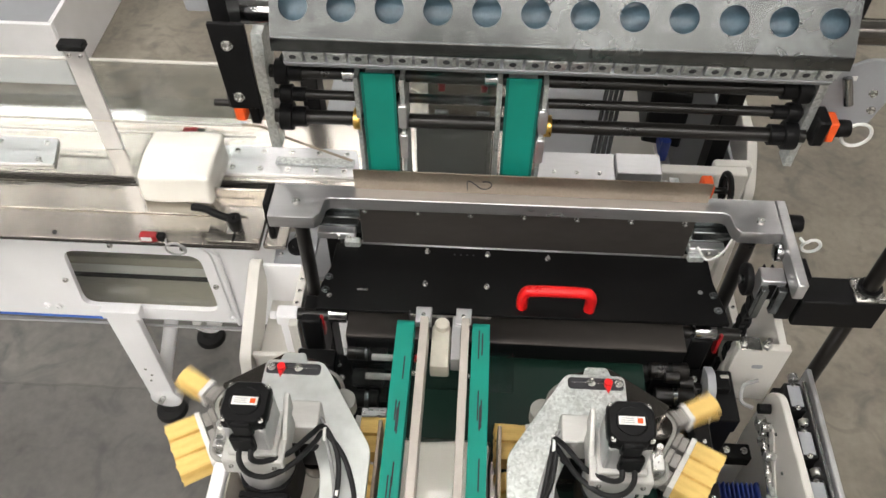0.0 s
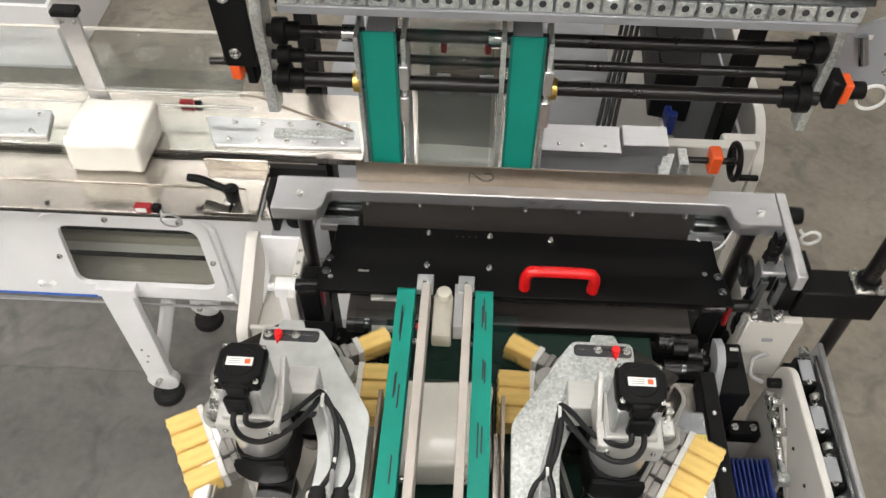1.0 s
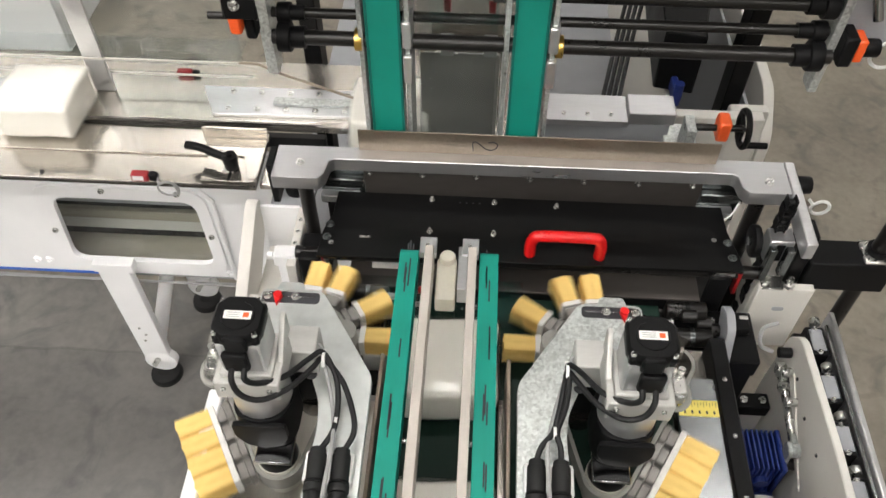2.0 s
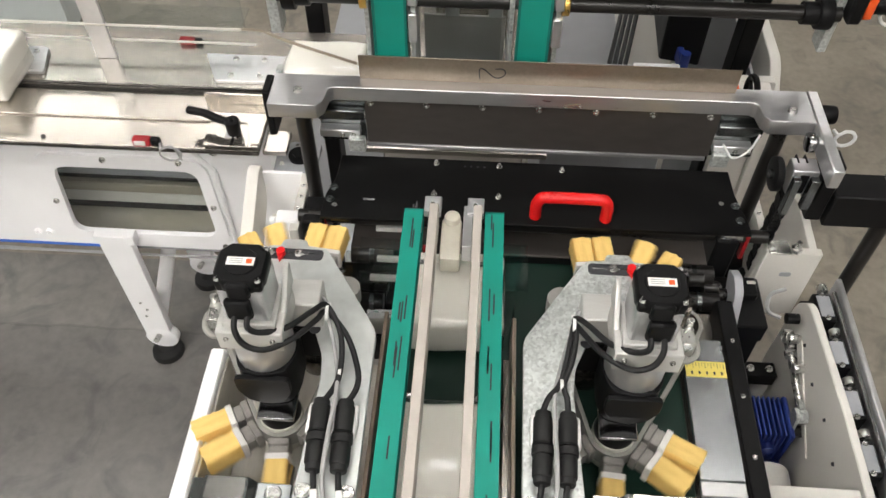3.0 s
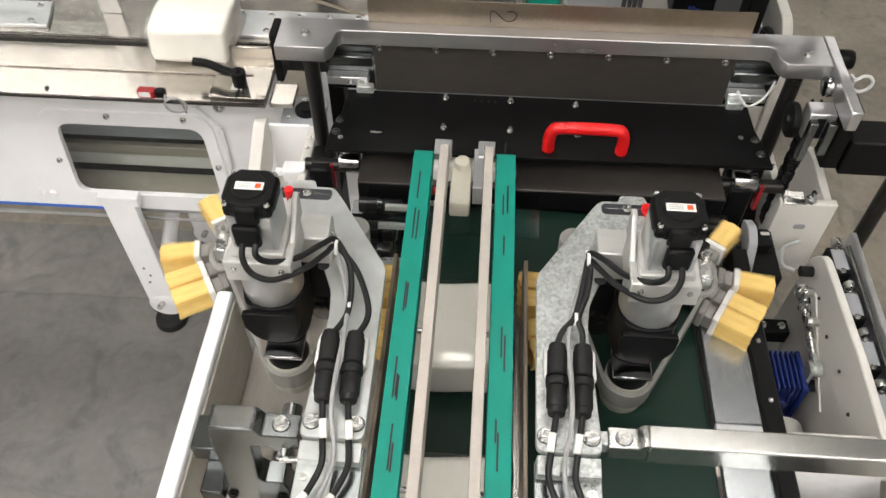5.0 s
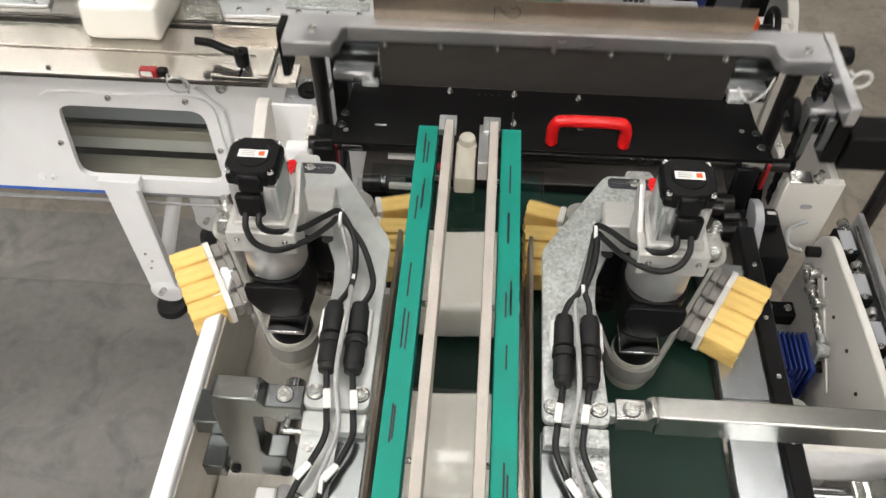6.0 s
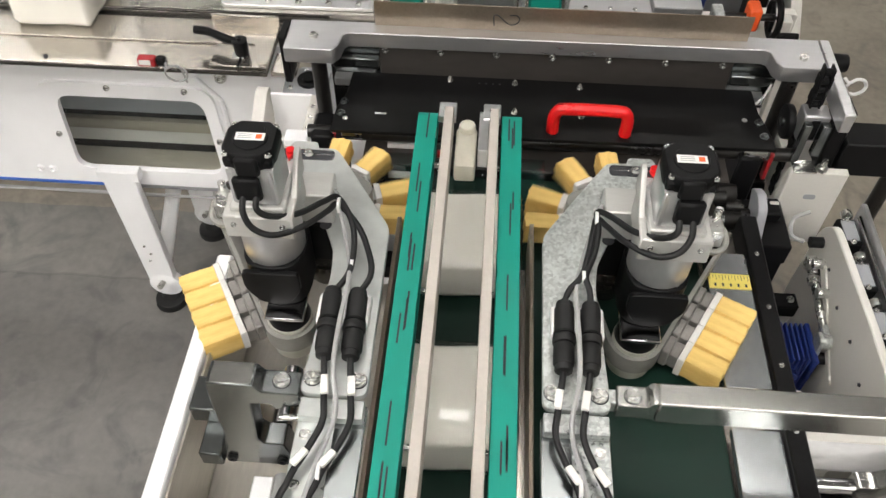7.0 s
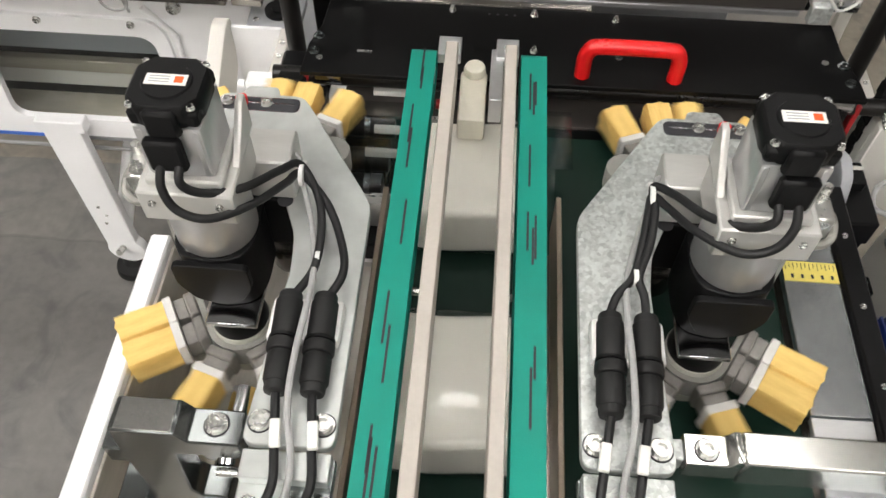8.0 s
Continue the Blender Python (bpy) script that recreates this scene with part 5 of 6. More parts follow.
def folding_unit(sx, label, M_FACE):
    """Built for the left side; sx = -1 mirrors it."""
    t = thing("folding_unit", label, "folding unit", (-0.2 * sx, 0.3, 0.95), "folding units beside the belts")

    def put(name, bm, mat, parent=t, lab=""):
        return part(name, flipped(bm, sx), mat, parent, lab)

    def bolt(p, axis="z", r=0.005, mat=None, parent=t):
        if axis in ("x", "-x") and sx < 0:
            axis = {"x": "-x", "-x": "x"}[axis]
        screw(parent, (p[0] * sx, p[1], p[2]), axis, r, mat=mat)
    outline = rounded([(-0.288, 0.548), (-0.196, 0.548), (-0.183, 0.53), (-0.102, 0.402), (-0.100, 0.146), (-0.178, 0.146), (-0.168, 0.32), (-0.172, 0.36), (-0.195, 0.415), (-0.215, 0.438), (-0.288, 0.438)], 0.012)
    put("base_plate", prism(outline, "z", 1.066, 1.076, 0.001), M_FACE, t, "galvanised base plate")
    put("lower_plate", box(-0.178, -0.100, -1.2, 0.1445, 1.045, 1.055, 0.001), M_FACE)
    put("lower_side", box(-0.134, -0.1, -1.2, 0.144, 1.0555, 1.0575, 0.0005), M_GREYSTEEL)
    put("step_block", box(-0.176, -0.102, 0.120, 0.1445, 1.0555, 1.070, 0.001), M_FACE)
    # Slots are not cut: black patches paint their shade.
    for x0, x1, y0, y1 in ((-0.284, -0.198, 0.522, 0.541), (-0.232, -0.199, 0.446, 0.460)):
        put("slot", prism(rounded([(x0, y0), (x1, y0), (x1, y1), (x0, y1)], 0.007), "z", 1.0762, 1.0767, 0), M_INK_HOLE)
        put("slot_wall", box(x0 + 0.005, x1 - 0.005, y0 + 0.0105, y0 + 0.0125, 1.0767, 1.0772, 0.0002), M_CHROME)
        put("slot_rim", framed(rounded([(x0 - 0.001, y0 - 0.001), (x1 + 0.001, y0 - 0.001), (x1 + 0.001, y1 + 0.001), (x0 - 0.001, y1 + 0.001)], 0.0078), rounded([(x0, y0), (x1, y0), (x1, y1), (x0, y1)], 0.007), "z", 1.0761, 1.0769), M_CHROME)
    for x in (-0.288, -0.234):
        bolt((x if x > -0.28 else -0.277, 0.533, 1.0775), "z", 0.0055)
    put("pointer", joined(rod((-0.260, 0.531, 1.0775), (-0.260, 0.531, 1.086), 0.0065, 14), prism([(-0.2665, 0.529), (-0.2535, 0.529), (-0.260, 0.514)], "z", 1.0772, 1.083, 0.0005)), M_RED, t, "red pointer knob")
    # Black disc in place of a shaded hole.
    put("round_hole", rod((-0.188, 0.40, 1.0762), (-0.188, 0.40, 1.0768), 0.008, 16), M_INK_HOLE)
    put("side_roller", rod((-0.160, 0.495, 1.02), (-0.160, 0.495, 1.05), 0.021, 24, bev=0.002), M_LOOP)
    put("top_bracket", prism(rounded([(-0.268, 0.549), (-0.222, 0.549), (-0.228, 0.566), (-0.262, 0.566)], 0.005), "z", 1.062, 1.070, 0.001), M_FACE)
    # bolts on the end of the plate, each on a dark disc painted as recess shade
    for q in ((-0.165, 0.166), (-0.112, 0.166)):
        put("bolt_recess", rod((*q, 1.0760), (*q, 1.0766), 0.0108, 24), M_INK_HOLE)
        bolt((*q, 1.0766), "z", 0.0078)
    for q in ((-0.166, 0.105, 1.055), (-0.168, 0.045, 1.055), (-0.167, -0.05, 1.055)):
        bolt(q, "z", 0.0055)
    # servo motor
    mx, my = -0.252, 0.372
    mot = put("servo_motor", box(mx - 0.029, mx + 0.029, my - 0.029, my + 0.029, 1.1725, 1.232, 0.004, 2), M_ALU, t, "silver servo motor body")
    for d in (-1, 1):
        put("motor_rib", box(mx + d * 0.0235 - 0.004, mx + d * 0.0235 + 0.004, my - 0.0295, my + 0.0295, 1.174, 1.230, 0.002), M_ALU, mot)
    oc = [(mx - 0.031, my - 0.018), (mx - 0.018, my - 0.031), (mx + 0.018, my - 0.031), (mx + 0.031, my - 0.018), (mx + 0.031, my + 0.018), (mx + 0.018, my + 0.031), (mx - 0.018, my + 0.031), (mx - 0.031, my + 0.018)]
    cap = put("motor_cap", joined(prism(oc, "z", 1.2325, 1.256, 0.003), box(mx - 0.029, mx + 0.029, my - 0.029, my + 0.029, 1.2326, 1.2482, 0.003)), M_BLACK, t, "black plastic motor cap")
    put("cap_ring", rod((mx, my, 1.256), (mx, my, 1.2575), 0.021, 28, 0.020), M_BLACK, cap)
    put("cable_boss", box(mx - 0.014, mx + 0.014, my - 0.036, my - 0.026, 1.226, 1.254, 0.003), M_BLACK, cap)
    for d in (-1, 1):
        for e in (-1, 1):
            bolt((mx + 0.0245 * d, my + 0.0245 * e, 1.252), "z", 0.0032, parent=cap)
    lb = part("type_label", box(mx * sx - 0.017, mx * sx + 0.017, my - 0.006, my + 0.006, 1.2577, 1.2583, 0), M_LABEL, cap, "white and orange type label")
    part("label_mark", box(mx * sx + 0.007, mx * sx + 0.014, my - 0.0035, my + 0.0035, 1.2584, 1.2588, 0), M_ORANGE, lb)
    for k in range(3):
        part("label_line", box(mx * sx - 0.014, mx * sx + 0.003, my - 0.0035 + 0.003 * k, my - 0.0025 + 0.003 * k, 1.2584, 1.2587, 0), M_GREYPAINT, lb)
    put("plug_socket", box(mx - 0.020, mx + 0.012, my - 0.041, my - 0.0295, 1.190, 1.2255, 0.003), M_BLACK, mot)
    # mounting block with an upright web
    put("motor_block", box(mx - 0.043, mx + 0.043, my - 0.042, my + 0.036, 1.125, 1.163, 0.002), M_MACHINED, t, "machined aluminium motor block")
    put("block_flange", box(mx - 0.034, mx + 0.034, my - 0.034, my + 0.034, 1.1632, 1.1722, 0.002), M_MACHINED)
    put("block_web", prism([(my - 0.008, 1.1635), (my + 0.046, 1.1635), (my + 0.046, 1.203), (my + 0.036, 1.203)], "x", mx + 0.036, mx + 0.043, 0.001), M_MACHINED)
    put("block_leg", box(mx + 0.03, mx + 0.075, my + 0.03, my + 0.075, 1.077, 1.13, 0.002), M_MACHINED)
    for d in (-0.03, 0.03):
        bolt((mx + d, my - 0.0425, 1.15), "-y", 0.0032)
    put("valve", joined(box(mx - 0.062, mx - 0.044, my - 0.018, my + 0.012, 1.128, 1.155, 0.002), rod((mx - 0.056, my + 0.012, 1.155), (mx - 0.056, my + 0.012, 1.166), 0.005, 10)), M_SCREW)
    put("hook_tube", tube([(mx - 0.056, my + 0.006, 1.145), (mx - 0.066, my - 0.002, 1.14), (mx - 0.068, my - 0.014, 1.13), (mx - 0.058, my - 0.024, 1.128), (mx - 0.043, my - 0.026, 1.13)], 0.0042, 8), M_LOOP)
    # gearbox column
    put("gear_flange", rod((mx, my, 1.066), (mx, my, 1.125), 0.0405, 36, bev=0.002), M_ALU, t, "turned aluminium flange")
    gb = put("gearbox", prism(rounded([(mx - 0.041, my + 0.036), (mx - 0.041, my - 0.014), (mx - 0.032, my - 0.037), (mx, my - 0.044), (mx + 0.032, my - 0.037), (mx + 0.041, my - 0.014), (mx + 0.041, my + 0.036)], 0.012), "z", 0.985, 1.0655, 0.002), M_BLACK, t, "black gearbox housing")
    put("gearbox_lid", prism(rounded([(mx - 0.038, 1.060), (mx - 0.038, 1.028), (mx - 0.024, 1.002), (mx, 0.994), (mx + 0.024, 1.002), (mx + 0.038, 1.028), (mx + 0.038, 1.060)], 0.008), "y", my - 0.048, my - 0.040, 0.001), M_BLACK, gb)
    put("gear_mount", box(mx - 0.03, mx + 0.075, my + 0.0365, my + 0.068, 0.99, 1.0655, 0.002), M_BLACK)
    for d in (-0.02, 0.018):
        bolt((mx + d, my - 0.030, 1.0665), "z", 0.0042)
    (dx, dy), dr = LOOP[0]
    put("hub_plate", box(dx - 0.027, dx + 0.027, dy - 0.027, dy + 0.03, 0.9785, 0.9845, 0.0015), M_CHROME, t, "bright steel hub plate")
    put("gear_neck", rod((dx, dy, 0.9575), (dx, dy, 0.978), 0.030, 28, 0.027, bev=0.001), M_BLACK)
    put("drum", rod((dx, dy, 0.890), (dx, dy, 0.957), dr - 0.0035, 36, bev=0.002), M_DRUM, t, "light grey belt drum")
    # the brush belt and its pulleys
    ol, _ = loop_line(0.003)
    il, _ = loop_line(-0.003)
    put("brush_belt", framed([tuple(p) for _, p, _ in ol], [tuple(p) for _, p, _ in il], "z", Z_LOOP - 0.016, Z_LOOP + 0.016), M_LOOP, t, "grey toothed belt loop")
    for (c, r) in LOOP[1:]:
        put("pulley", rod((*c, Z_LOOP - 0.018), (*c, Z_LOOP + 0.018), r - 0.0035, 24, bev=0.001), M_DARKSTEEL)
        put("pulley_pin", rod((*c, Z_LOOP + 0.018), (*c, 0.992), 0.007, 12), M_STEEL)
    put("pulley_arm", prism(rounded([(-0.378, 0.54), (-0.36, 0.525), (-0.22, 0.44), (-0.20, 0.59), (-0.275, 0.612)], 0.01), "z", 0.992, 1.0, 0.001), M_DARKSTEEL)
    # cables
    head_a = [(-0.262, 0.336, 1.20), (-0.263, 0.322, 1.182), (-0.252, 0.314, 1.162), (-0.228, 0.318, 1.148), (-0.198, 0.345, 1.138), (-0.178, 0.385, 1.122), (-0.168, 0.404, 1.114)]
    head_b = [(-0.246, 0.336, 1.20), (-0.246, 0.324, 1.186), (-0.232, 0.330, 1.168), (-0.205, 0.352, 1.152), (-0.183, 0.392, 1.132), (-0.168, 0.410, 1.120)]
    if sx > 0:
        tail_a = [(-0.138, 0.375, 1.105), (-0.118, 0.33, 1.10), (-0.114, 0.30, 1.10), (-0.126, 0.272, 1.097)]
        tail_b = [(-0.144, 0.37, 1.108), (-0.140, 0.31, 1.10), (-0.157, 0.272, 1.097)]
    else:
        tail_a = [(-0.163, 0.385, 1.112), (-0.156, 0.35, 1.106), (-0.147, 0.318, 1.102), (-0.132, 0.298, 1.10), (-0.125, 0.28, 1.097)]
        tail_b = [(-0.169, 0.385, 1.114), (-0.163, 0.35, 1.108), (-0.152, 0.318, 1.103), (-0.156, 0.298, 1.10), (-0.157, 0.28, 1.097)]
    put("cable", tube(head_a + tail_a, 0.0040, 10), M_CABLE)
    put("cable", tube(head_b + tail_b, 0.0040, 10), M_CABLE)
    put("cable", tube([(-0.215, 0.42, 1.085), (-0.20, 0.43, 1.11), (-0.175, 0.425, 1.115), (-0.166, 0.40, 1.108), (-0.15, 0.35, 1.09), (-0.139, 0.29, 1.104), (-0.139, 0.22, 1.113), (-0.139, 0.17, 1.104), (-0.132, 0.12, 1.078), (-0.145, 0.06, 1.072), (-0.16, -0.02, 1.066)], 0.0030, 8), M_GREYCABLE)
    for q, r in (((-0.1665, 0.402, 1.115), 0.0105), ((-0.149 if sx < 0 else -0.139, 0.318, 1.10), 0.0085 if sx < 0 else 0.006), ((-0.140, 0.055, 1.07), 0.011)):
        put("cable_tie", joined(rod((q[0] - 0.002, q[1], q[2]), (q[0] + 0.002, q[1], q[2]), r, 14), box(q[0] - 0.003, q[0] + 0.003, q[1] + r * 0.8, q[1] + r * 1.5, q[2], q[2] + 0.004, 0.001)), M_TIE)
    for a, b in (((-0.157, 0.280, 1.096), (-0.153, 0.184, 1.094)), ((-0.1255, 0.280, 1.096), (-0.1225, 0.184, 1.094))):
        A, B = Vector(a), Vector(b)
        pieces = [rod(A, B, 0.0105, 18, bev=0.002), rod(A.lerp(B, 0.08), A.lerp(B, 0.46), 0.0122, 16, bev=0.002), rod(A.lerp(B, 0.50), A.lerp(B, 0.62), 0.0138, 18, bev=0.002), rod(A.lerp(B, 0.62), A.lerp(B, 0.92), 0.0124, 14, bev=0.003)]
        cn = put("connector", joined(*pieces), M_RUBBER, t, "black round cable connector")
        put("connector_ring", rod(A.lerp(B, 0.465), A.lerp(B, 0.495), 0.0134, 18), M_BLACK, cn)
        put("connector_clip", box(A.x - 0.0165, A.x + 0.0165, 0.236, 0.280, 1.0765, 1.0905, 0.005, 2), M_TIE)
        put("cable", tube([B, (b[0] + 0.006, 0.14, 1.085), (b[0] + 0.008, 0.11, 1.078), (b[0] - 0.006, 0.075, 1.072), (b[0] - 0.018, 0.045, 1.07), (b[0] - 0.03, -0.02, 1.065), (b[0] - 0.03, -0.3, 1.065)], 0.0040, 9), M_CABLE)
        put("cable_flag", moved(box(-0.0045, 0.0045, -0.012, 0.012, -0.002, 0.003, 0.001), Matrix.Translation((b[0] + 0.006, 0.150, 1.092)) @ Euler((0, 0, 0.15)).to_matrix().to_4x4()), M_LABEL, t, "white cable tag")
        put("cable_flag", moved(box(-0.0042, 0.0042, -0.011, 0.011, -0.002, 0.003, 0.001), Matrix.Translation((b[0] - 0.01, 0.068, 1.077)) @ Euler((0, 0, -0.6)).to_matrix().to_4x4()), M_LABEL)
    # long carrier under the plates, down to the conveyor bed
    put("carrier", box(-0.172, -0.108, -1.2, 0.13, 0.995, 1.0445, 0.003), M_FACE)
    put("support_stand", box(-0.170, -0.112, -0.3, -0.2, 0.793 if sx > 0 else 0.894, 0.9945, 0.003), M_FACE)
    return t


folding_unit(1, "galvanised folding unit with a black-capped servo and cables", M_ZINCED)
folding_unit(-1, "mirrored spangled galvanised folding unit with a servo and cables", M_GALV)


def support_arms():
    t = thing("cast_support_arm", "grey steel support arm with a step and a round window", "support arm", (-0.25, 0.155, 0.88))
    pts = [(-0.2835, 1.090), (-0.229, 1.090), (-0.221, 1.076), (-0.178, 1.076), (-0.178, 1.046), (-0.20, 1.046), (-0.204, 1.038), (-0.212, 1.038), (-0.214, 1.048), (-0.238, 1.048), (-0.246, 0.955), (-0.238, 0.944), (-0.214, 0.944), (-0.206, 0.90), (-0.212, 0.884), (-0.295, 0.884), (-0.304, 0.90), (-0.287, 0.96), (-0.2865, 1.05)]
    part("arm", prism(pts, "y", 0.143, 0.174, 0.0015), M_GREYSTEEL, t, "grey coated steel arm")
    # Paler sheet puts the light caught by the arm's top into colour.
    part("lit_top", box(-0.279, -0.232, 0.1445, 0.1725, 1.0902, 1.0912, 0.0004), M_ZINC, t)
    # Dark disc paints the shade round the sunk bolt.
    part("bolt_recess", rod((-0.2, 0.160, 1.076), (-0.2, 0.160, 1.0766), 0.0110, 24), M_INK_HOLE, t)
    screw(t, (-0.2, 0.160, 1.0766), "z", 0.008)
    for x in (-0.288, -0.222):
        screw(t, (x, 0.143, 0.90), "-y", 0.006, mat=M_BLACK)
    part("round_bar", rod((-0.225, 0.175, 0.93), (-0.225, 0.26, 0.93), 0.014, 18), M_CHROME, t)
    part("foot_block", box(-0.342, -0.290, 0.175, 0.225, 0.93, 0.962, 0.002), M_GREYSTEEL, t)
    part("foot_block", box(-0.325, -0.296, 0.13, 0.18, 0.90, 0.929, 0.002), M_GREYSTEEL, t)
    part("stop_pin", rod((-0.203, 0.135, 1.035), (-0.176, 0.135, 1.035), 0.004, 10), M_SCREW, t)
    part("lower_tab", box(-0.262, -0.235, 0.06, 0.13, 0.86, 0.875, 0.002), M_WHITE, t)
    part("lower_post", box(-0.258, -0.24, 0.08, 0.12, 0.793, 0.86, 0.002), M_WHITE, t)
    part("hose", tube([(-0.225, 0.135, 0.86), (-0.222, 0.06, 0.87), (-0.215, -0.05, 0.86)], 0.013, 10), M_GREYCABLE, t)
    u = thing("cross_arm", "long galvanised cross arm bolted beside the line", "support arm", (0.5, 0.17, 0.9))
    part("arm", box(0.232, 1.0, 0.157, 0.186, 1.040, 1.082, 0.002), M_ZINC, u)
    part("arm_step", prism([(0.186, 1.046), (0.2315, 1.046), (0.2315, 1.082), (0.226, 1.082), (0.220, 1.072), (0.186, 1.072)], "y", 0.158, 0.185, 0.001), M_ZINC, u)
    # Recess shade painted as a dark disc under the bolt.
    part("bolt_recess", rod((0.204, 0.171, 1.072), (0.204, 0.171, 1.0726), 0.0105, 24), M_INK_HOLE, u)
    screw(u, (0.204, 0.171, 1.0726), "z", 0.0076)
    part("spacer", box(0.176, 0.1855, 0.162, 0.18, 1.05, 1.07, 0.001), M_GALV, u)
    part("end_post", box(0.96, 1.0, 0.15, 0.19, 0.0, 1.0395, 0.003), M_GALV, u)
    v = thing("belt_tension_unit", "bright bent steel tension arm with a cream plate beside the belt", "arm", (0.55, 0.2, 0.51))
    part("plate", box(0.468, 0.630, 0.254, 0.320, 0.826, 0.838, 0.002), M_CREAM, v)
    part("plate_edge", prism([(0.254, 0.838), (0.254, 0.826), (0.232, 0.806), (0.224, 0.806), (0.224, 0.812)], "x", 0.468, 0.618, 0.001), M_ALU, v, "folded bright steel edge")
    part("bar", rod((0.476, 0.206, 0.795), (0.56, 0.206, 0.795), 0.013, 20), M_CHROME, v)
    part("hook", prism(rounded([(0.560, 0.780), (0.590, 0.780), (0.600, 0.800), (0.615, 0.815), (0.632, 0.818), (0.632, 0.842), (0.605, 0.840), (0.582, 0.822), (0.560, 0.822)], 0.006), "y", 0.194, 0.219, 0.001), M_ZINC, v)
    part("knob_block", box(0.486, 0.512, 0.168, 0.190, 0.775, 0.800, 0.003), M_CREAM, v)
    part("guide_plate", prism(rounded([(0.535, 0.72), (0.630, 0.72), (0.630, 0.79), (0.560, 0.79)], 0.008), "y", 0.150, 0.158, 0.001), M_GREYSTEEL, v)
    # Black sheet over the pan stands in for the shade down there.
    part("shade_sheet", box(0.466, 0.632, -0.2, 0.26, 0.66, 0.668, 0.002), M_BLACK, v)
    part("stand", box(0.53, 0.57, 0.262, 0.305, 0.511, 0.8255, 0.002), M_CREAM, v)
    for x in (0.50, 0.60):
        screw(v, (x, 0.292, 0.838), "z", 0.004)


support_arms()


def far_box():
    t = thing("storage_box", "white open box with a grey inside on the floor", "box", (-2.0, 2.8, 0))
    part("wall", box(-2.6, -1.66, 2.49, 2.51, 0, 0.30, 0.003), M_WHITE, t)
    part("wall", box(-1.68, -1.66, 2.511, 3.2, 0, 0.30, 0.003), M_WHITE, t)
    part("wall", box(-2.6, -1.681, 3.18, 3.2, 0, 0.30, 0.003), M_WHITE, t)
    part("wall", box(-2.6, -2.58, 2.511, 3.179, 0, 0.30, 0.003), M_WHITE, t)
    part("inner_top", box(-2.579, -1.681, 2.511, 3.179, 0.24, 0.25, 0), M_GREYPAINT, t)


far_box()


# ---- brushes and packs ----
def brush():
    t = thing("folding_brush", "yellow bristle brush on a white base with a grey link", "brush", (0, 0, 0), "brushes on the belt loops")
    part("link", joined(box(-0.0155, 0.0155, 0.0036, 0.015, -0.017, 0.017, 0.002), box(-0.0135, 0.0135, 0.015, 0.028, -0.013, 0.013, 0.001)), M_LINK, t)
    part("brush_base", box(-0.0171, 0.0171, 0.0282, 0.0375, -0.019, 0.019, 0.001), M_BRUSHBASE, t)
    bm = bmesh.new()
    rnd = random.Random(7)
    rings, n = [], 22
    for j in range(7):
        y = 0.0376 + 0.052 * j / 6
        w = 0.0169 + 0.0009 * j / 6
        ring = []
        for i in range(n):
            a = 2 * math.pi * i / n
            c, s = math.cos(a), math.sin(a)
            sq = (abs(c) ** 9 + abs(s) ** 9) ** (-1 / 9)
            jit = 1 + rnd.uniform(-0.022, 0.022) * (j > 0)
            ring.append(bm.verts.new((w * sq * c * jit, y + (rnd.uniform(-0.0014, 0.0014) if j == 6 else 0), 1.12 * w * sq * s * jit)))
        rings.append(ring)
    for a, b in zip(rings, rings[1:]):
        for i in range(n):
            bm.faces.new((a[i], a[(i + 1) % n], b[(i + 1) % n], b[i]))
    c = bm.verts.new((0, 0.0376 + 0.050, 0))
    for i in range(n):
        bm.faces.new((rings[-1][i], rings[-1][(i + 1) % n], c))
    bm.faces.new(rings[0][::-1])
    bmesh.ops.recalc_face_normals(bm, faces=bm.faces)
    part("bristles", bm, M_BRISTLE, t, "dense yellow bristles", 60)
    return t


def tissue_pack():
    t = thing("tissue_pack", "white block of folded tissue in clear film", "tissue pack", (0, 0, 0), "tissue packs on the line")
    bm = box(-0.078, 0.078, -0.074, 0.074, 0.0, 0.080, 0.010, 3)
    bmesh.ops.subdivide_edges(bm, edges=[e for e in bm.edges if e.calc_length() > 0.05], cuts=6, use_grid_fill=True)
    for v in bm.verts:
        v.co += Vector((0.0022 * math.sin(40 * v.co.y + 60 * v.co.z), 0.002 * math.sin(50 * v.co.x), 0.0025 * math.sin(30 * v.co.x + 9) * math.cos(25 * v.co.y) if v.co.z > 0.02 else 0))
    part("tissue_block", bm, M_PAPER, t, "", 50)
    wrap = part("film_wrap", box(-0.0815, 0.0815, -0.0775, 0.0775, 0.0005, 0.0835, 0.009, 3), M_WRAP, t, "thin clear film wrap", 50)
    wrap.visible_shadow = False
    part("film_flap", box(0.082, 0.098, -0.06, 0.06, 0.04, 0.0406, 0), M_WRAP, t)
    part("film_flap", box(-0.098, -0.082, -0.06, 0.06, 0.04, 0.0406, 0), M_WRAP, t)
    return t


BRUSHES = [brush()]
for _ in range(15):
    BRUSHES.append(copy_thing(BRUSHES[0], pose(0, 0, 0)))
PACKS = [tissue_pack()]
for _ in range(11):
    PACKS.append(copy_thing(PACKS[0], pose(0, 0, 0)))


# ---- what moves ----
def ease(u):
    u = min(1.0, max(0.0, u))
    return u * u * (3 - 2 * u)


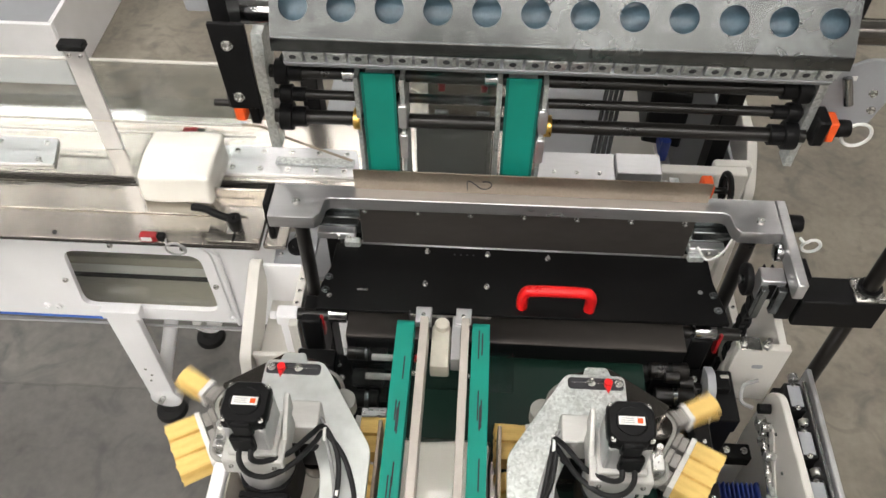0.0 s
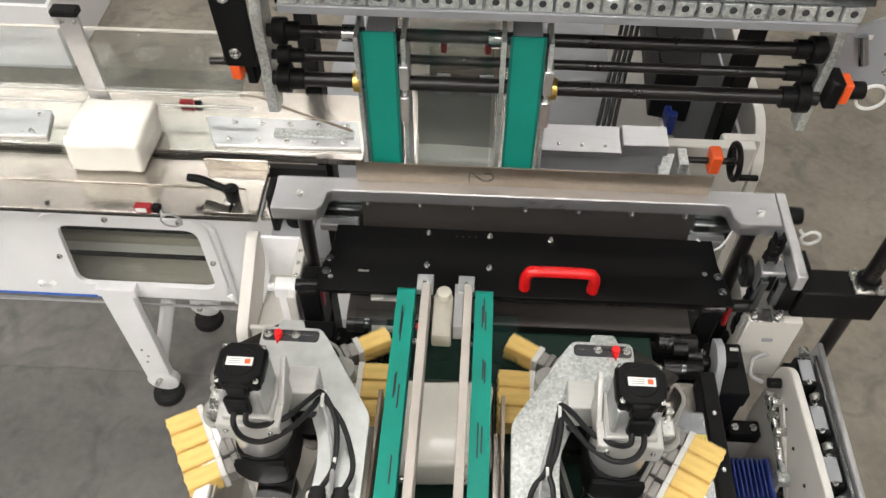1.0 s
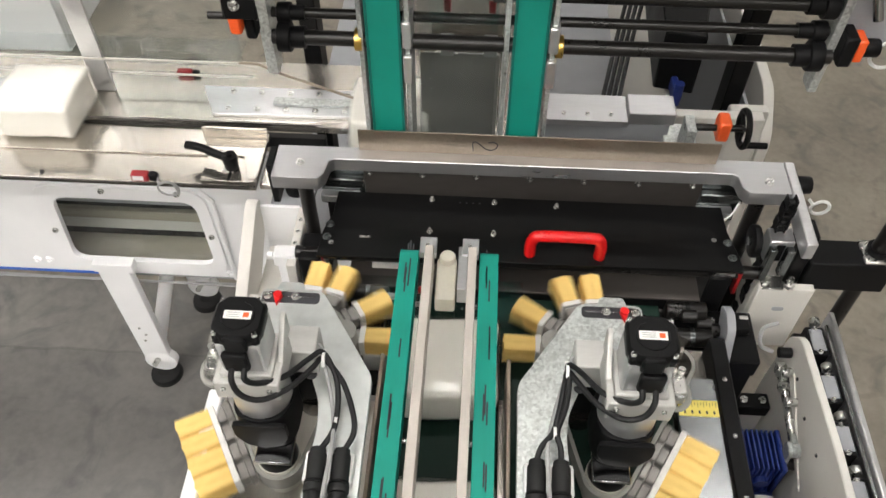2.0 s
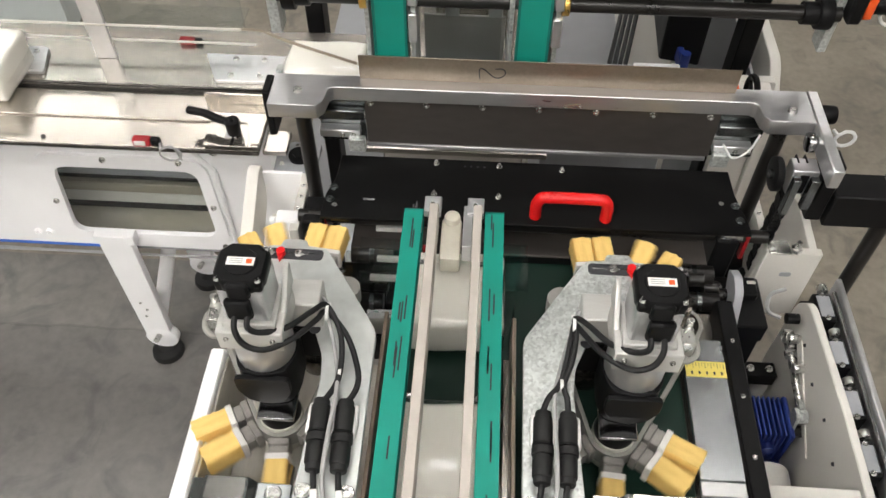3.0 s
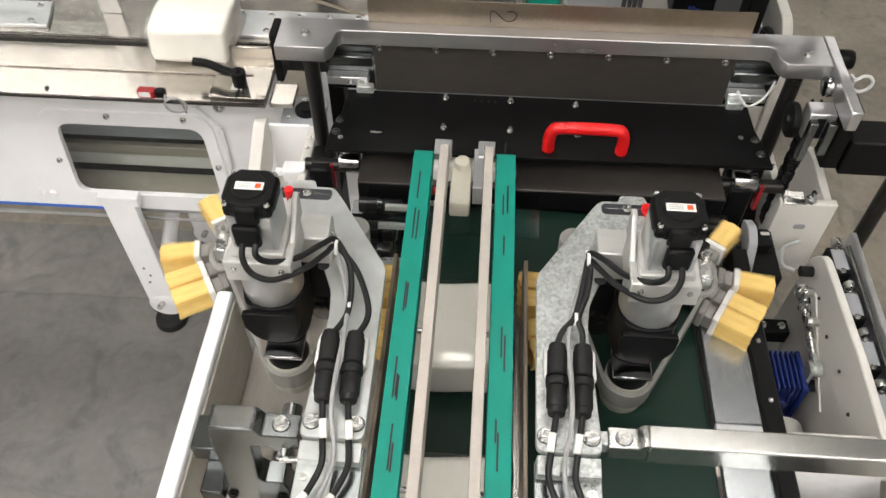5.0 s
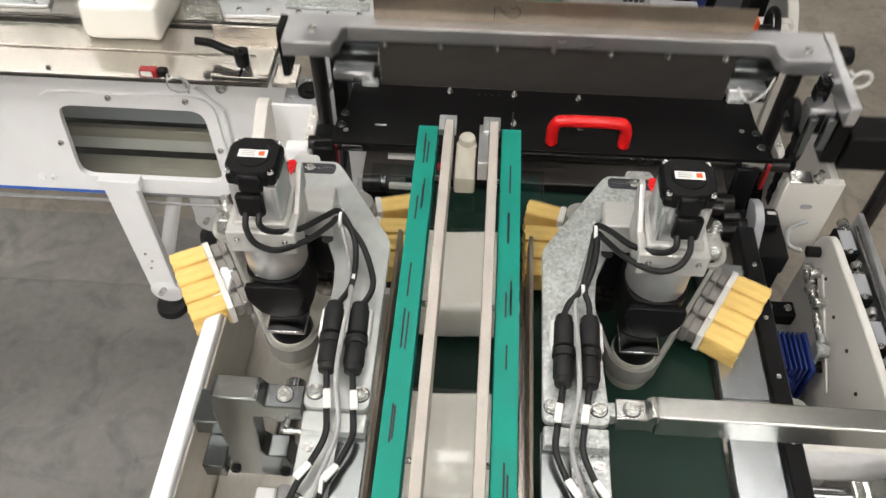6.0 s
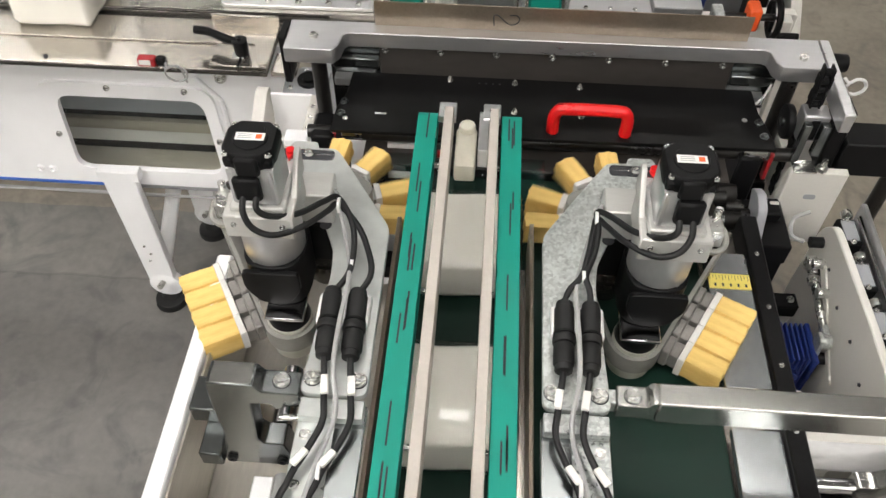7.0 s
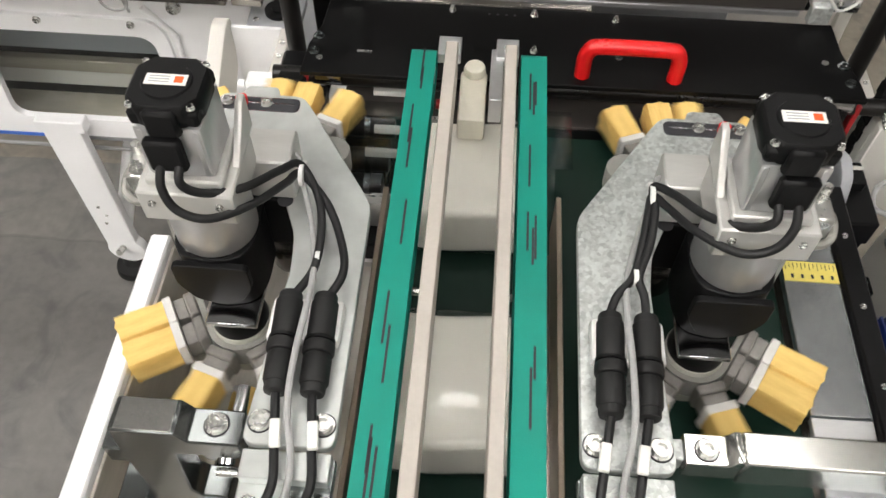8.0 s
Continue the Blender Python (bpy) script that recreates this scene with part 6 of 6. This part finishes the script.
def cycle(t, table):
    """A value that repeats with the machine's cycle, eased between the table's rows (phase, value)."""
    p = t % PERIOD
    rows = list(table) + [(table[0][0] + PERIOD, table[0][1])]
    if p < rows[0][0]:
        p += PERIOD
    for (a, u), (b, v) in zip(rows, rows[1:]):
        if a <= p <= b:
            return u + (v - u) * ease((p - a) / (b - a))
    return rows[0][1]


def pack_place(t, k):
    """The k-th pack: along the infeed, into the middle, under the belts and out."""
    tau = t - (1.0 + PERIOD * k)
    x, y, z = -0.737 + 0.586 * tau, 1.092, 0.918
    if x < -1.35:
        ahead = max(0.0, (-1.35 - x) / (0.586 * PERIOD))
        x = -1.35 - 0.19 * ahead
    if tau > 1.26:
        x = 0.0
        y = 1.092 - 0.342 * ease((tau - 1.26) / 0.30) if tau < 1.50 else 0
        z = 0.918 - 0.021 * ease((tau - 1.24) / 0.06)
        if tau >= 1.50:
            y0 = 1.092 - 0.342 * ease(0.8)
            y = y0 + (0.619 - y0) * min(1, (tau - 1.50) / 0.24)
        if tau > 1.74:
            y = 0.619 - 0.226 * (tau - 1.74)
    return pose(x, y, z)


def mark_place(t, x, y0):
    """Round the front pulley of the teal belt: from the lower run to the upper one."""
    y, r, yc, zc = y0 - 0.222 * t, 0.0214, 0.621, 1.061
    if y <= yc:
        return pose(x, y, zc + r)
    arc = (y - yc) / r
    if arc < math.pi:
        return pose(x, yc + r * math.sin(arc), zc + r * math.cos(arc), -math.degrees(arc), 0, 0)
    return pose(x, yc - (y - yc - math.pi * r), zc - r, -180, 0, 0)


def motions():
    times = [k / 10 for k in range(81)]
    fine = [k / 20 for k in range(161)]
    bar = [(0.50, -0.012), (0.72, -0.090), (0.96, -0.090), (1.12, -0.012)]
    cover = [(0.34, 0.0), (0.50, -0.035), (1.06, -0.035), (1.24, 0.0)]
    b0, c0 = sealing_bar_thing.location.copy(), cover_plate_thing.location.copy()
    walk(sealing_bar_thing, [(t, pose(b0.x, b0.y, b0.z + cycle(t, bar))) for t in fine])
    walk(cover_plate_thing, [(t, pose(c0.x, c0.y, c0.z + cycle(t, cover))) for t in fine])
    turn = [(0.10, -20), (0.20, 0), (0.30, 42), (0.50, 104), (0.70, 166), (0.80, 188), (1.0, 182)]

    def drum_angle(t):
        k, p = divmod(t + 1e-9, PERIOD)
        rows = [(-0.14, -18)] + [(0.0, -20)] + turn + [(PERIOD, 160), (PERIOD + 0.1, 160)]
        for (a, u), (b, v) in zip(rows, rows[1:]):
            if a <= p <= b:
                return 180 * k + u + (v - u) * (p - a) / (b - a)
    walk(knife_drum_thing, [(t, pose(0, DRUM_Y, DRUM_Z, -drum_angle(t), 0, 0)) for t in fine])
    surge = [(0.04, -0.026), (0.28, -0.015), (0.57, -0.012), (0.78, -0.016), (1.03, -0.026)]
    start = nearest((-0.351, 0.447))
    n = 0
    for sx in (1, -1):
        for half in (0, 1):
            for k in range(4):
                rows = []
                for t in fine:
                    s = start + RAIL_LEN * 0.5 * ((t - 1.0) / PERIOD + half) + (k - 1.5) * 0.0345 + cycle(t, surge)
                    p, nn = on_loop(s)
                    rows.append((t, pose(p.x * sx, p.y, Z_LOOP, 0, 0, math.degrees(math.atan2(nn.y, nn.x * sx)) - 90)))
                walk(BRUSHES[n], rows)
                n += 1
    for k, ob in enumerate(PACKS):
        walk(ob, [(t, pack_place(t, k - 5)) for t in fine])
    for ob, x, y0 in pen_mark_things:
        walk(ob, [(t, mark_place(t, x, y0)) for t in times])


motions()
